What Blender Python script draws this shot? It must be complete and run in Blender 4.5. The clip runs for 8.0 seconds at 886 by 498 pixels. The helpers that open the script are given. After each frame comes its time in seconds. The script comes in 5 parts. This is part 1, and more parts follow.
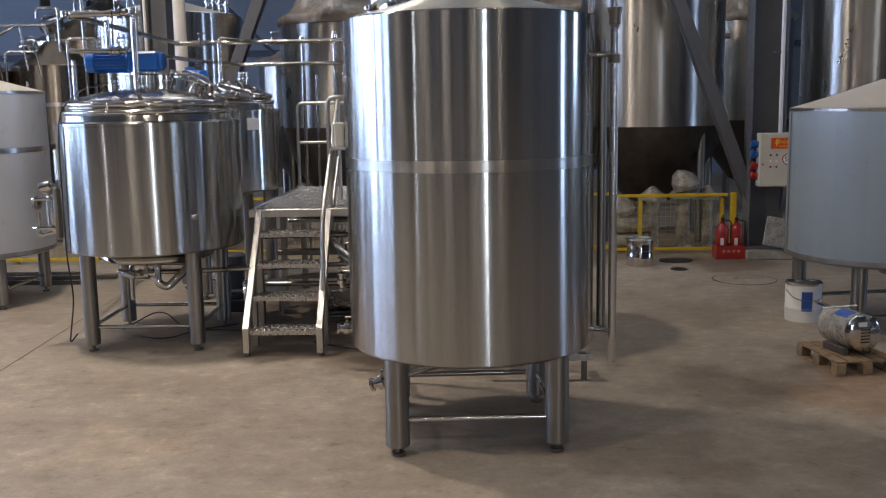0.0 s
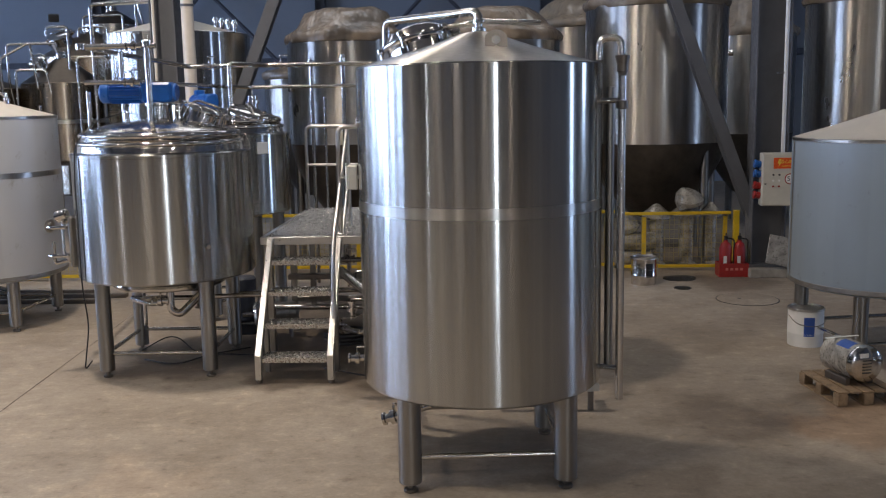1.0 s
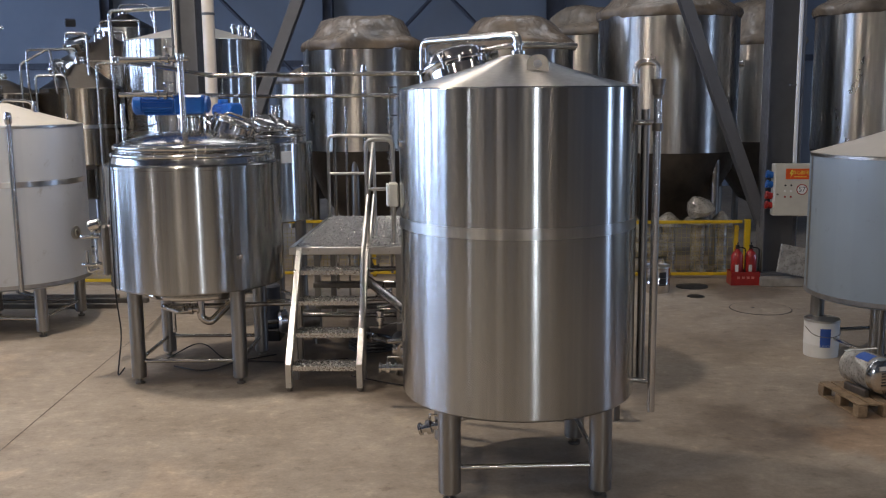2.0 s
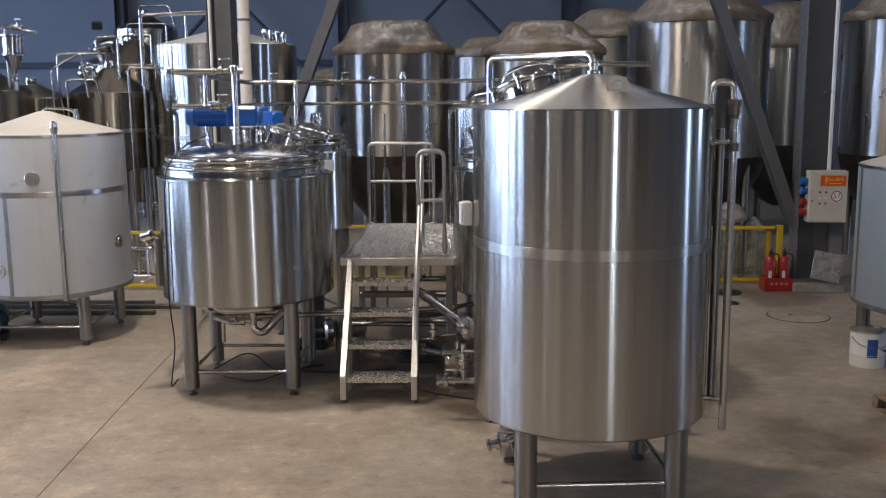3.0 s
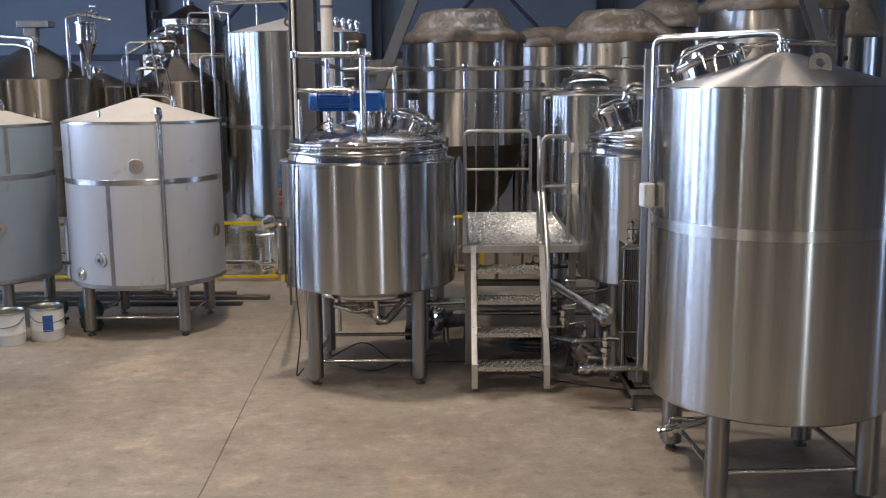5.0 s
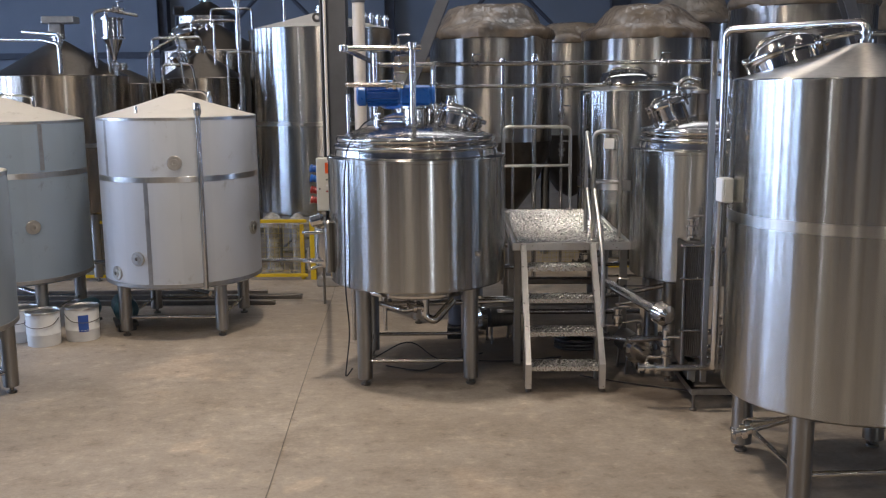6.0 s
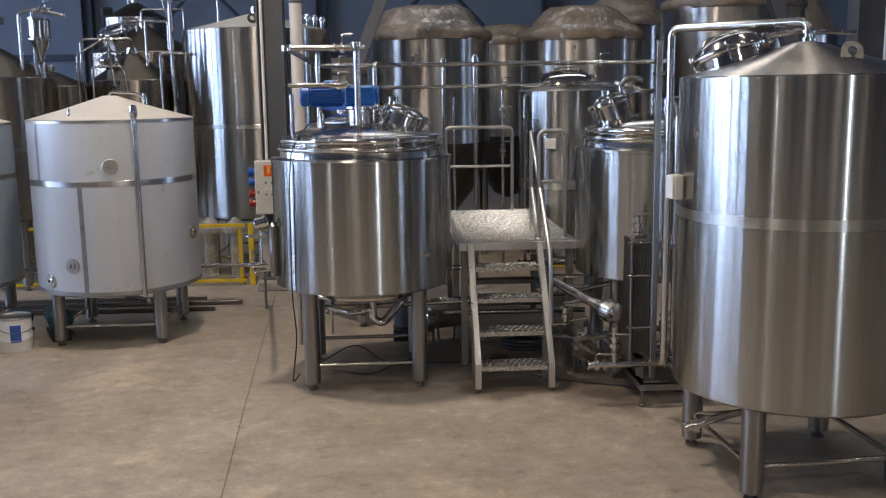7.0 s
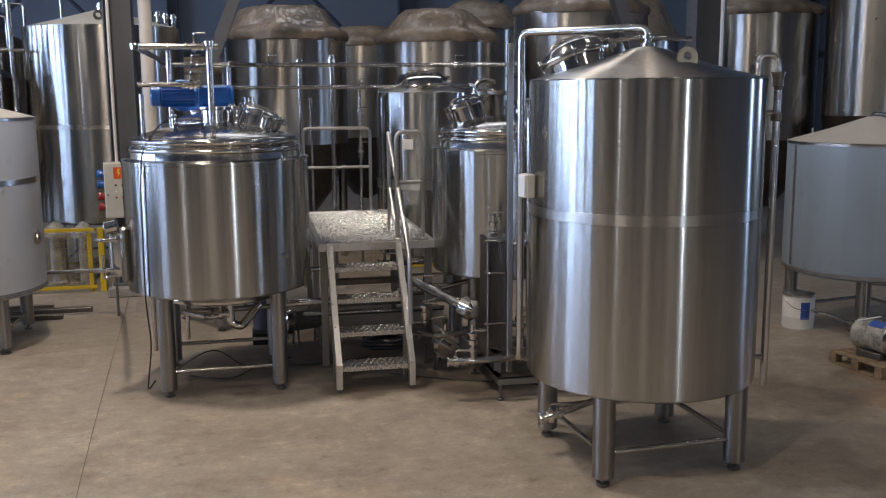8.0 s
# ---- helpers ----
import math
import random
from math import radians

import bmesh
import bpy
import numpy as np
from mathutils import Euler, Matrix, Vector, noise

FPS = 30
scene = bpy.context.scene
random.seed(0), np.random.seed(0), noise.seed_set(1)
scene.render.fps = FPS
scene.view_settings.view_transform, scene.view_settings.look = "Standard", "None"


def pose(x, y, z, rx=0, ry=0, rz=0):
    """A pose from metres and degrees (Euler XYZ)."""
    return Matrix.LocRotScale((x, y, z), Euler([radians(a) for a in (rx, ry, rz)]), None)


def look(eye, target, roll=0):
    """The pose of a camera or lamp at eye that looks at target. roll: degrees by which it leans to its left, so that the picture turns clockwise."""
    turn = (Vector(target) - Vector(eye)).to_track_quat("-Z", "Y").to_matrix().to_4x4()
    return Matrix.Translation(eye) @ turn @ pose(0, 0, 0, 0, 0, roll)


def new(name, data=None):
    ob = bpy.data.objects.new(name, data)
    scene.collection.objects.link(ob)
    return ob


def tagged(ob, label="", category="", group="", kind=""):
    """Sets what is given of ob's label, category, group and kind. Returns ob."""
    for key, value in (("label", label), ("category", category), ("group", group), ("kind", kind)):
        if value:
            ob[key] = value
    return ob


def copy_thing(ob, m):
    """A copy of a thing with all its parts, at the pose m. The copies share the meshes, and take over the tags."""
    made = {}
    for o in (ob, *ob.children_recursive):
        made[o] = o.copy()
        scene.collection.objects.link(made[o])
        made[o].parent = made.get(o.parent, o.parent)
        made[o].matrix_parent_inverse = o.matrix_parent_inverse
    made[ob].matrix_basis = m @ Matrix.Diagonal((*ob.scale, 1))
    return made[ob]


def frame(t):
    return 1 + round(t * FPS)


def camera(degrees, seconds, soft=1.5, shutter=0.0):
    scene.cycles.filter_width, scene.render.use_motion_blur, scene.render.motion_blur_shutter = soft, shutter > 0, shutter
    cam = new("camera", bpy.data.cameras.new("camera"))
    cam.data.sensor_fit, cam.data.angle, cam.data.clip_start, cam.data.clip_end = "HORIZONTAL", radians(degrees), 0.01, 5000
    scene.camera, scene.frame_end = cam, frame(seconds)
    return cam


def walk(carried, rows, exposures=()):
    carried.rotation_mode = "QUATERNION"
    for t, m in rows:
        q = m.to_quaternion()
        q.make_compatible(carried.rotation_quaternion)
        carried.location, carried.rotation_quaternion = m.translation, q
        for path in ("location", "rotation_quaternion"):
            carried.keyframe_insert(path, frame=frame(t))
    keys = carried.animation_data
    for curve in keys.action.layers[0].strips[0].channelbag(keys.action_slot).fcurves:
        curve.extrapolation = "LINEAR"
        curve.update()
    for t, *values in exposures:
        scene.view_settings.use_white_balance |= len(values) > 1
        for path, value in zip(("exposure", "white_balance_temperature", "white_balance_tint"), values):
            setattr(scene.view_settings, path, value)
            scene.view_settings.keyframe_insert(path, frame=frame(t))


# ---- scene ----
cam = camera(50.0, 8.0, 1.15)
PATH = [
    (0, (0.308, 1.517, 1.962), (0.228, 3.493, 1.659), -1.0),
    (0.5, (0.292, 1.495, 2.07), (0.206, 3.47, 1.767), -1.1),
    (1, (0.258, 1.422, 2.235), (0.175, 3.396, 1.927), -1.0),
    (2.3, (-0.107, 1.254, 2.41), (-0.18, 3.228, 2.096), -0.5),
    (2.5, (-0.185, 1.29, 2.45), (-0.26, 3.263, 2.131), -0.5),
    (3, (-0.473, 1.258, 2.527), (-0.539, 3.23, 2.203), -0.5),
    (3.5, (-0.74, 1.22, 2.523), (-0.804, 3.193, 2.2), -0.4),
    (4, (-1.03, 1.221, 2.518), (-1.088, 3.194, 2.193), -0.4),
    (4.5, (-1.323, 1.316, 2.446), (-1.374, 3.289, 2.12), -0.5),
    (5, (-1.639, 1.337, 2.433), (-1.684, 3.309, 2.102), -0.5),
    (6.5, (-2.196, 1.532, 2.38), (-2.22, 3.504, 2.047), -0.8),
    (7, (-2.223, 1.535, 2.374), (-2.116, 3.505, 2.046), -0.8),
    (7.5, (-2.192, 1.504, 2.371), (-1.978, 3.466, 2.045), -0.6),
    (8, (-2.207, 1.487, 2.37), (-1.812, 3.42, 2.042), -0.4),
]
walk(cam, [(t, look(eye, target, roll)) for t, eye, target, roll in PATH], [(0, -0.03), (3.5, 0.02), (5, -0.06), (6.5, -0.14), (8, -0.24)])

# ---- world and light ----
world = bpy.data.worlds.new("hall_world")
scene.world = world
world.use_nodes = True
wn = world.node_tree.nodes
sky = wn.new("ShaderNodeTexSky")
sky.sky_type, sky.sun_disc = "NISHITA", False
sky.sun_elevation, sky.sun_rotation = radians(35), radians(-80)
wn["Background"].inputs["Strength"].default_value = 0.1
world.node_tree.links.new(sky.outputs[0], wn["Background"].inputs["Color"])

XW, XE, YS, YN, ZC = -21.0, 16.0, -9.0, 27.0, 8.6


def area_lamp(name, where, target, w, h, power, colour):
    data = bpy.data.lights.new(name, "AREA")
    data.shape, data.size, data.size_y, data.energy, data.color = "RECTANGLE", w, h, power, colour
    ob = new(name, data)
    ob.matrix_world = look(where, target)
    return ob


DAY = (0.44, 0.615, 1.0)
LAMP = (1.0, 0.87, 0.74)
WEST = [(1.8, 2.4, 480), (5.2, 2.5, 640), (8.6, 2.6, 1080), (12.0, 2.6, 1080), (15.4, 2.5, 640), (18.8, 2.4, 460), (22.2, 2.4, 320)]
for wy, width, power in WEST:
    area_lamp("west_window_daylight", (XW + 0.35, wy, 3.8), (XW + 5, wy, 3.8), width, 4.6, power * 1.22, DAY)
EAST = [(7.4, 0.9, 110), (12.4, 1.4, 230)]
for wy, width, power in EAST:
    area_lamp("east_window_daylight", (XE - 0.35, wy, 2.8), (XE - 5, wy, 2.8), width, 4.6, power, DAY)
SOUTH = [(4.3, 0.28, 150), (-16.5, 0.14, 60)]
for wx, width, power in SOUTH:
    area_lamp("south_door_daylight", (wx, YS + 0.35, 3.0), (wx, YS + 5, 3.0), width, 4.8, power, (0.80, 0.88, 1.0))
area_lamp("skylight_daylight", (-2.0, 16.6, ZC - 0.12), (-2.0, 16.6, 0), 14.0, 0.9, 200, (0.9, 0.93, 1.0))
# The row at y -3.5 is added to brighten the rear hall for reflections.
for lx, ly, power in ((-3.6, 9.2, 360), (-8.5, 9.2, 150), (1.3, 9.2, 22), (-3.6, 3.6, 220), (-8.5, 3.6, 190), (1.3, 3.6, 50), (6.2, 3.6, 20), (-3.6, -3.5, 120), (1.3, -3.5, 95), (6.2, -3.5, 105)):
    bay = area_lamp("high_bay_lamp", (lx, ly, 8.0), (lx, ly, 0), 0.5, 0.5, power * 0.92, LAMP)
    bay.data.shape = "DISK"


# ---- materials ----
def material(name):
    m = bpy.data.materials.new(name)
    m.use_nodes = True
    return m, m.node_tree.nodes, m.node_tree.links, m.node_tree.nodes["Principled BSDF"]


def coords(n, l, scale):
    tc, mp = n.new("ShaderNodeTexCoord"), n.new("ShaderNodeMapping")
    mp.inputs["Scale"].default_value = scale
    l.new(tc.outputs["Object"], mp.inputs["Vector"])
    return mp.outputs["Vector"]


def noise_node(n, l, vec, scale, detail=4.0, rough=0.55):
    t = n.new("ShaderNodeTexNoise")
    t.inputs["Scale"].default_value, t.inputs["Detail"].default_value, t.inputs["Roughness"].default_value = scale, detail, rough
    l.new(vec, t.inputs["Vector"])
    return t.outputs["Fac"]


def ramp(n, l, fac, stops):
    r = n.new("ShaderNodeValToRGB")
    while len(r.color_ramp.elements) < len(stops):
        r.color_ramp.elements.new(0.5)
    for e, (p, c) in zip(r.color_ramp.elements, stops):
        e.position, e.color = p, (*c, 1) if len(c) == 3 else c
    l.new(fac, r.inputs["Fac"])
    return r.outputs["Color"]


def spread(n, l, fac, lo, hi):
    r = n.new("ShaderNodeMapRange")
    r.inputs["From Min"].default_value, r.inputs["From Max"].default_value = 0.3, 0.7
    r.inputs["To Min"].default_value, r.inputs["To Max"].default_value = lo, hi
    l.new(fac, r.inputs["Value"])
    return r.outputs["Result"]


def bump(n, l, fac, strength, dist, p):
    b = n.new("ShaderNodeBump")
    b.inputs["Strength"].default_value, b.inputs["Distance"].default_value = strength, dist
    l.new(fac, b.inputs["Height"])
    l.new(b.outputs["Normal"], p.inputs["Normal"])


def steel(name, tone, r_lo, r_hi, brushed=0.0, wave=0.0, film=0.0):
    """Stainless steel brushed round its upright axis, so that it spreads light up and down; film adds a crumpled clear wrap."""
    m, n, l, p = material(name)
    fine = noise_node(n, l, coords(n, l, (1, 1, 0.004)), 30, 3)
    wide = noise_node(n, l, coords(n, l, (1, 1, 0.5)), 2.2, 4)
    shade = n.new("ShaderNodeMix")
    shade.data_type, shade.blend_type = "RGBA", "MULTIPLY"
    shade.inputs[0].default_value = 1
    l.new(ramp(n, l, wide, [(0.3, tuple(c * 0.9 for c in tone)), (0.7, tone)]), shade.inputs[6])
    # Upright streaks in the colour: brush finish, and stand-ins for thin reflected lines.
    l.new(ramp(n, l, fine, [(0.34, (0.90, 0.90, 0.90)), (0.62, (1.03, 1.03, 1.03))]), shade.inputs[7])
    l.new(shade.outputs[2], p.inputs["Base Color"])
    p.inputs["Metallic"].default_value = 1
    l.new(spread(n, l, wide, r_lo, r_hi), p.inputs["Roughness"])
    if brushed:
        p.inputs["Anisotropic"].default_value = brushed
        upright = n.new("ShaderNodeCombineXYZ")
        upright.inputs[2].default_value = 1
        l.new(upright.outputs[0], p.inputs["Tangent"])
    if wave:
        slow = noise_node(n, l, coords(n, l, (1, 1, 0.010)), 3.0, 1)
        band = noise_node(n, l, coords(n, l, (1, 1, 0.003)), 15, 3)
        add = n.new("ShaderNodeMath")
        add.operation = "MULTIPLY_ADD"
        l.new(band, add.inputs[0])
        add.inputs[1].default_value = 0.5
        l.new(slow, add.inputs[2])
        bump(n, l, add.outputs[0], 0.7, wave, p)
    if film:
        crumple(n, l, p, film)
    return m


def crumple(n, l, p, depth):
    """A glossy clear film with sharp creases over the base."""
    ridge = n.new("ShaderNodeTexNoise")
    ridge.noise_type = "RIDGED_MULTIFRACTAL"
    ridge.inputs["Scale"].default_value, ridge.inputs["Detail"].default_value = 12.0, 5
    l.new(coords(n, l, (1, 1, 0.7)), ridge.inputs["Vector"])
    b = n.new("ShaderNodeBump")
    b.inputs["Strength"].default_value, b.inputs["Distance"].default_value = 1.0, depth
    l.new(ridge.outputs["Fac"], b.inputs["Height"])
    l.new(b.outputs["Normal"], p.inputs["Coat Normal"])
    p.inputs["Coat Weight"].default_value, p.inputs["Coat Roughness"].default_value = 0.75, 0.09


def plain(name, tone, rough, metallic=0.0, vary=0.18, scale=6.0, relief=0.0, coat=0.0):
    m, n, l, p = material(name)
    f = noise_node(n, l, coords(n, l, (1, 1, 1)), scale, 5)
    l.new(ramp(n, l, f, [(0.3, tuple(c * (1 - vary) for c in tone)), (0.7, tuple(min(1, c * (1 + vary)) for c in tone))]), p.inputs["Base Color"])
    l.new(spread(n, l, noise_node(n, l, coords(n, l, (1, 1, 1)), scale * 5, 3), rough * 0.8, min(1, rough * 1.2)), p.inputs["Roughness"])
    p.inputs["Metallic"].default_value = metallic
    p.inputs["Coat Weight"].default_value = coat
    if relief:
        bump(n, l, f, 0.6, relief, p)
    return m


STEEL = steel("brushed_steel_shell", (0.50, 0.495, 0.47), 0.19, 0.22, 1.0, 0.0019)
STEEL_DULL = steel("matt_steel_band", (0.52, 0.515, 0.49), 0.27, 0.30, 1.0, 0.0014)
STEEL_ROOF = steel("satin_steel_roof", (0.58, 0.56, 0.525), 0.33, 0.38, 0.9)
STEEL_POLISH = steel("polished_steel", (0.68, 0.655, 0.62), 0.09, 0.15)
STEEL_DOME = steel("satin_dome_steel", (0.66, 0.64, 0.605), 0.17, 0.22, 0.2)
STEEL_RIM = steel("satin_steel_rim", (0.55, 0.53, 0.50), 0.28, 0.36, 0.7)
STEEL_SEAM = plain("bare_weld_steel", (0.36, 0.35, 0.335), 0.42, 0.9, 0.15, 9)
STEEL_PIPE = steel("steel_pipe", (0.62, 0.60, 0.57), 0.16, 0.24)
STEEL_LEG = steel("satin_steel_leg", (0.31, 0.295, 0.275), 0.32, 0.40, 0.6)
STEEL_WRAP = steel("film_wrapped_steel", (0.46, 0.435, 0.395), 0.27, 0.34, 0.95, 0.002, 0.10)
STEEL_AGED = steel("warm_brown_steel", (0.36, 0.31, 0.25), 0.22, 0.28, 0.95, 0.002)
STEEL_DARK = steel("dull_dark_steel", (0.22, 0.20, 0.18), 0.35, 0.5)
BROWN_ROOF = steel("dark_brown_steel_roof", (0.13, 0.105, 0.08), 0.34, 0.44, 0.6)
BROWN_WRAP = plain("brown_film_wrap", (0.05, 0.04, 0.03), 0.4, 0.2, 0.35, 5, 0.02)
STEEL_STAIR = plain("stair_steel", (0.60, 0.59, 0.565), 0.34, 1.0, 0.08, 9)
CHECKER = plain("grip_plank_steel", (0.50, 0.49, 0.475), 0.28, 1.0, 0.08, 12)
BLUE = plain("blue_motor_paint", (0.012, 0.105, 0.40), 0.32, 0, 0.15, 8, 0, 0.3)
YELLOW = plain("yellow_paint", (0.62, 0.42, 0.015), 0.45, 0, 0.15, 6)
WIRE = plain("fence_wire", (0.42, 0.33, 0.10), 0.5, 0.0)
RED = plain("red_paint", (0.30, 0.014, 0.012), 0.35, 0, 0.15, 8, 0, 0.3)
RED_PRINT = plain("faded_red_print", (0.55, 0.18, 0.15), 0.5)
ORANGE = plain("orange_sign_print", (0.75, 0.10, 0.01), 0.5)
CREAM = plain("cream_box_paint", (0.56, 0.54, 0.47), 0.45, 0, 0.08)
WHITE = plain("white_plastic", (0.74, 0.74, 0.72), 0.45, 0, 0.06)
PVC = plain("cream_pvc", (0.66, 0.60, 0.52), 0.4, 0, 0.06)
GREY_IRON = plain("grey_painted_steelwork", (0.10, 0.104, 0.115), 0.55, 0, 0.12, 3)
DARK_IRON = plain("dark_blue_steelwork", (0.05, 0.056, 0.075), 0.6, 0, 0.15, 3)
TAN = plain("tan_cap_under_film", (0.20, 0.152, 0.102), 0.5, 0, 0.3, 5, 0.02)
crumple(TAN.node_tree.nodes, TAN.node_tree.links, TAN.node_tree.nodes["Principled BSDF"], 0.05)
WOOD = plain("pallet_wood", (0.25, 0.175, 0.105), 0.7, 0, 0.3, 14, 0.002)
PALE_FILM = plain("clear_wrap", (0.36, 0.34, 0.30), 0.3, 0.3, 0.45, 9, 0.02)
crumple(PALE_FILM.node_tree.nodes, PALE_FILM.node_tree.links, PALE_FILM.node_tree.nodes["Principled BSDF"], 0.08)
BLUE_PRINT = plain("blue_print", (0.03, 0.09, 0.36), 0.5)
PAPER = plain("label_paper", (0.72, 0.72, 0.70), 0.7, 0, 0.05)
BLACK = plain("black_plastic", (0.015, 0.015, 0.017), 0.45)
CURB = plain("concrete_plinth", (0.30, 0.275, 0.24), 0.85, 0, 0.25, 8, 0.01)


def film_material(name, tone):
    """Milky protective film on sheet steel, in upright sheets with rubbed and dirty spots."""
    m, n, l, p = material(name)
    a = noise_node(n, l, coords(n, l, (1, 1, 0.6)), 1.6, 4)
    sheets = noise_node(n, l, coords(n, l, (1, 1, 0.001)), 2.4, 0)
    dirt = noise_node(n, l, coords(n, l, (1, 1, 0.8)), 5.5, 7, 0.72)
    mix = ramp(n, l, a, [(0.25, tuple(c * 0.86 for c in tone)), (0.75, tone)])
    for other in (ramp(n, l, sheets, [(0.44, (0.96, 0.965, 0.97)), (0.46, (1, 1, 1))]),
                  ramp(n, l, dirt, [(0.28, (0.72, 0.69, 0.64)), (0.40, (1, 1, 1))])):
        x = n.new("ShaderNodeMix")
        x.data_type, x.blend_type = "RGBA", "MULTIPLY"
        x.inputs[0].default_value = 1
        l.new(mix, x.inputs[6])
        l.new(other, x.inputs[7])
        mix = x.outputs[2]
    l.new(mix, p.inputs["Base Color"])
    p.inputs["Metallic"].default_value = 0.12
    l.new(spread(n, l, noise_node(n, l, coords(n, l, (1, 1, 0.3)), 4, 3), 0.36, 0.5), p.inputs["Roughness"])
    bump(n, l, noise_node(n, l, coords(n, l, (1, 1, 0.4)), 3, 5), 0.5, 0.006, p)
    return m


FILM = film_material("white_protective_film", (0.63, 0.655, 0.69))
FILM_BLUE = film_material("blue_grey_protective_film", (0.32, 0.39, 0.46))
FILM_ROOF = film_material("cream_protective_film", (0.68, 0.64, 0.57))


# Dark tones: damp and stains, with shade painted in under vessels and platform.
WET_AND_SHADE = (0.36, 0.33, 0.31)
DARK_STAIN_AND_SHADE, PALE_WEAR, RUST = (0.60, 0.57, 0.55), (1.22, 1.17, 1.12), (1.0, 0.82, 0.68)
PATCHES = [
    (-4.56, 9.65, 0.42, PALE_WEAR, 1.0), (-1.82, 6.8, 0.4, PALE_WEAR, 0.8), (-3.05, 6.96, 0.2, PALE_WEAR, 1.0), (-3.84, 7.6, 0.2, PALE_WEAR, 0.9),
    (1.95, 7.85, 0.6, DARK_STAIN_AND_SHADE, 0.8), (2.5, 8.1, 0.5, DARK_STAIN_AND_SHADE, 0.7), (3.24, 12.9, 0.6, DARK_STAIN_AND_SHADE, 1.0), (1.3, 6.6, 0.6, DARK_STAIN_AND_SHADE, 0.7),
    (2.9, 7.8, 0.6, RUST, 0.8), (2.6, 6.3, 0.8, DARK_STAIN_AND_SHADE, 0.55), (3.6, 7.0, 0.8, RUST, 0.7), (1.7, 5.4, 0.7, DARK_STAIN_AND_SHADE, 0.5), (2.2, 10.2, 0.7, DARK_STAIN_AND_SHADE, 0.5), (-0.62, 8.62, 0.45, DARK_STAIN_AND_SHADE, 0.8), (-2.3, 9.6, 0.8, WET_AND_SHADE, 0.9), (-1.25, 9.2, 0.55, WET_AND_SHADE, 0.9), (-0.3, 9.1, 0.7, WET_AND_SHADE, 0.85), (-1.2, 10.3, 1.1, WET_AND_SHADE, 0.95), (-0.1, 10.2, 0.9, WET_AND_SHADE, 0.9), (-1.3, 11.4, 0.9, WET_AND_SHADE, 0.8), (-5.0, 11.2, 0.8, DARK_STAIN_AND_SHADE, 0.6), (0.3, 7.2, 0.6, DARK_STAIN_AND_SHADE, 0.6),
]


def concrete():
    m, n, l, p = material("stained_concrete")
    v = coords(n, l, (1, 1, 1))
    big = noise_node(n, l, v, 0.45, 5, 0.6)
    mid = noise_node(n, l, v, 2.3, 9, 0.74)
    blot = noise_node(n, l, coords(n, l, (1, 1.25, 1)), 6.5, 8, 0.72)
    fine = noise_node(n, l, v, 34, 5, 0.7)
    base = ramp(n, l, big, [(0.34, (0.305, 0.255, 0.20)), (0.5, (0.355, 0.302, 0.24)), (0.66, (0.40, 0.348, 0.282))])
    stain = ramp(n, l, mid, [(0.34, (0.78, 0.75, 0.72)), (0.46, (0.94, 0.93, 0.92)), (0.56, (1, 1, 1)), (0.66, (1.18, 1.15, 1.11))])
    grain = ramp(n, l, fine, [(0.3, (0.86, 0.86, 0.86)), (0.7, (1.08, 1.08, 1.08))])
    worn = ramp(n, l, blot, [(0.30, (0.58, 0.55, 0.53)), (0.42, (0.90, 0.89, 0.88)), (0.56, (1, 1, 1)), (0.66, (1.26, 1.23, 1.20))])
    mix = base
    for other in (stain, worn, grain):
        x = n.new("ShaderNodeMix")
        x.data_type, x.blend_type = "RGBA", "MULTIPLY"
        x.inputs[0].default_value = 1
        l.new(mix, x.inputs[6])
        l.new(other, x.inputs[7])
        mix = x.outputs[2]
    spots = noise_node(n, l, coords(n, l, (1.0, 1.3, 1)), 3.1, 6, 0.7)
    pale = ramp(n, l, spots, [(0.66, (0, 0, 0)), (0.74, (0.6, 0.6, 0.6))])
    warp = n.new("ShaderNodeTexNoise")
    warp.inputs["Scale"].default_value, warp.inputs["Detail"].default_value = 1.9, 8
    l.new(v, warp.inputs["Vector"])
    shift = n.new("ShaderNodeVectorMath")
    shift.operation = "MULTIPLY_ADD"
    l.new(warp.outputs["Color"], shift.inputs[0])
    shift.inputs[1].default_value = (1.3, 1.3, 0)
    l.new(v, shift.inputs[2])
    # Dark patches also put the shade below tanks and stair into the colour.
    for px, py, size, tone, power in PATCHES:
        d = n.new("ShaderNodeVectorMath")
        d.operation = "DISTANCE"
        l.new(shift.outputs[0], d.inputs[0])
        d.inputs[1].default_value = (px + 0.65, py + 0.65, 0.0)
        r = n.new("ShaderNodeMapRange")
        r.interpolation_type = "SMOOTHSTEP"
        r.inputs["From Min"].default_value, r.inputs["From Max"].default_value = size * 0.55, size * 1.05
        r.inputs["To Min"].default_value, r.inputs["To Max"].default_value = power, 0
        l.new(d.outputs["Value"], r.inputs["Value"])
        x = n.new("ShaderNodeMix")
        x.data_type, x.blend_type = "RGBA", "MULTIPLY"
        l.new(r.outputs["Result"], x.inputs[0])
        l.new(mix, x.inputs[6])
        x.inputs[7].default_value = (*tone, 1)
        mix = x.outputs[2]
    y = n.new("ShaderNodeMix")
    y.data_type = "RGBA"
    l.new(pale, y.inputs[0])
    l.new(mix, y.inputs[6])
    y.inputs[7].default_value = (0.56, 0.50, 0.42, 1)
    l.new(y.outputs[2], p.inputs["Base Color"])
    l.new(spread(n, l, mid, 0.42, 0.72), p.inputs["Roughness"])
    bump(n, l, fine, 0.45, 0.005, p)
    return m


CONCRETE = concrete()
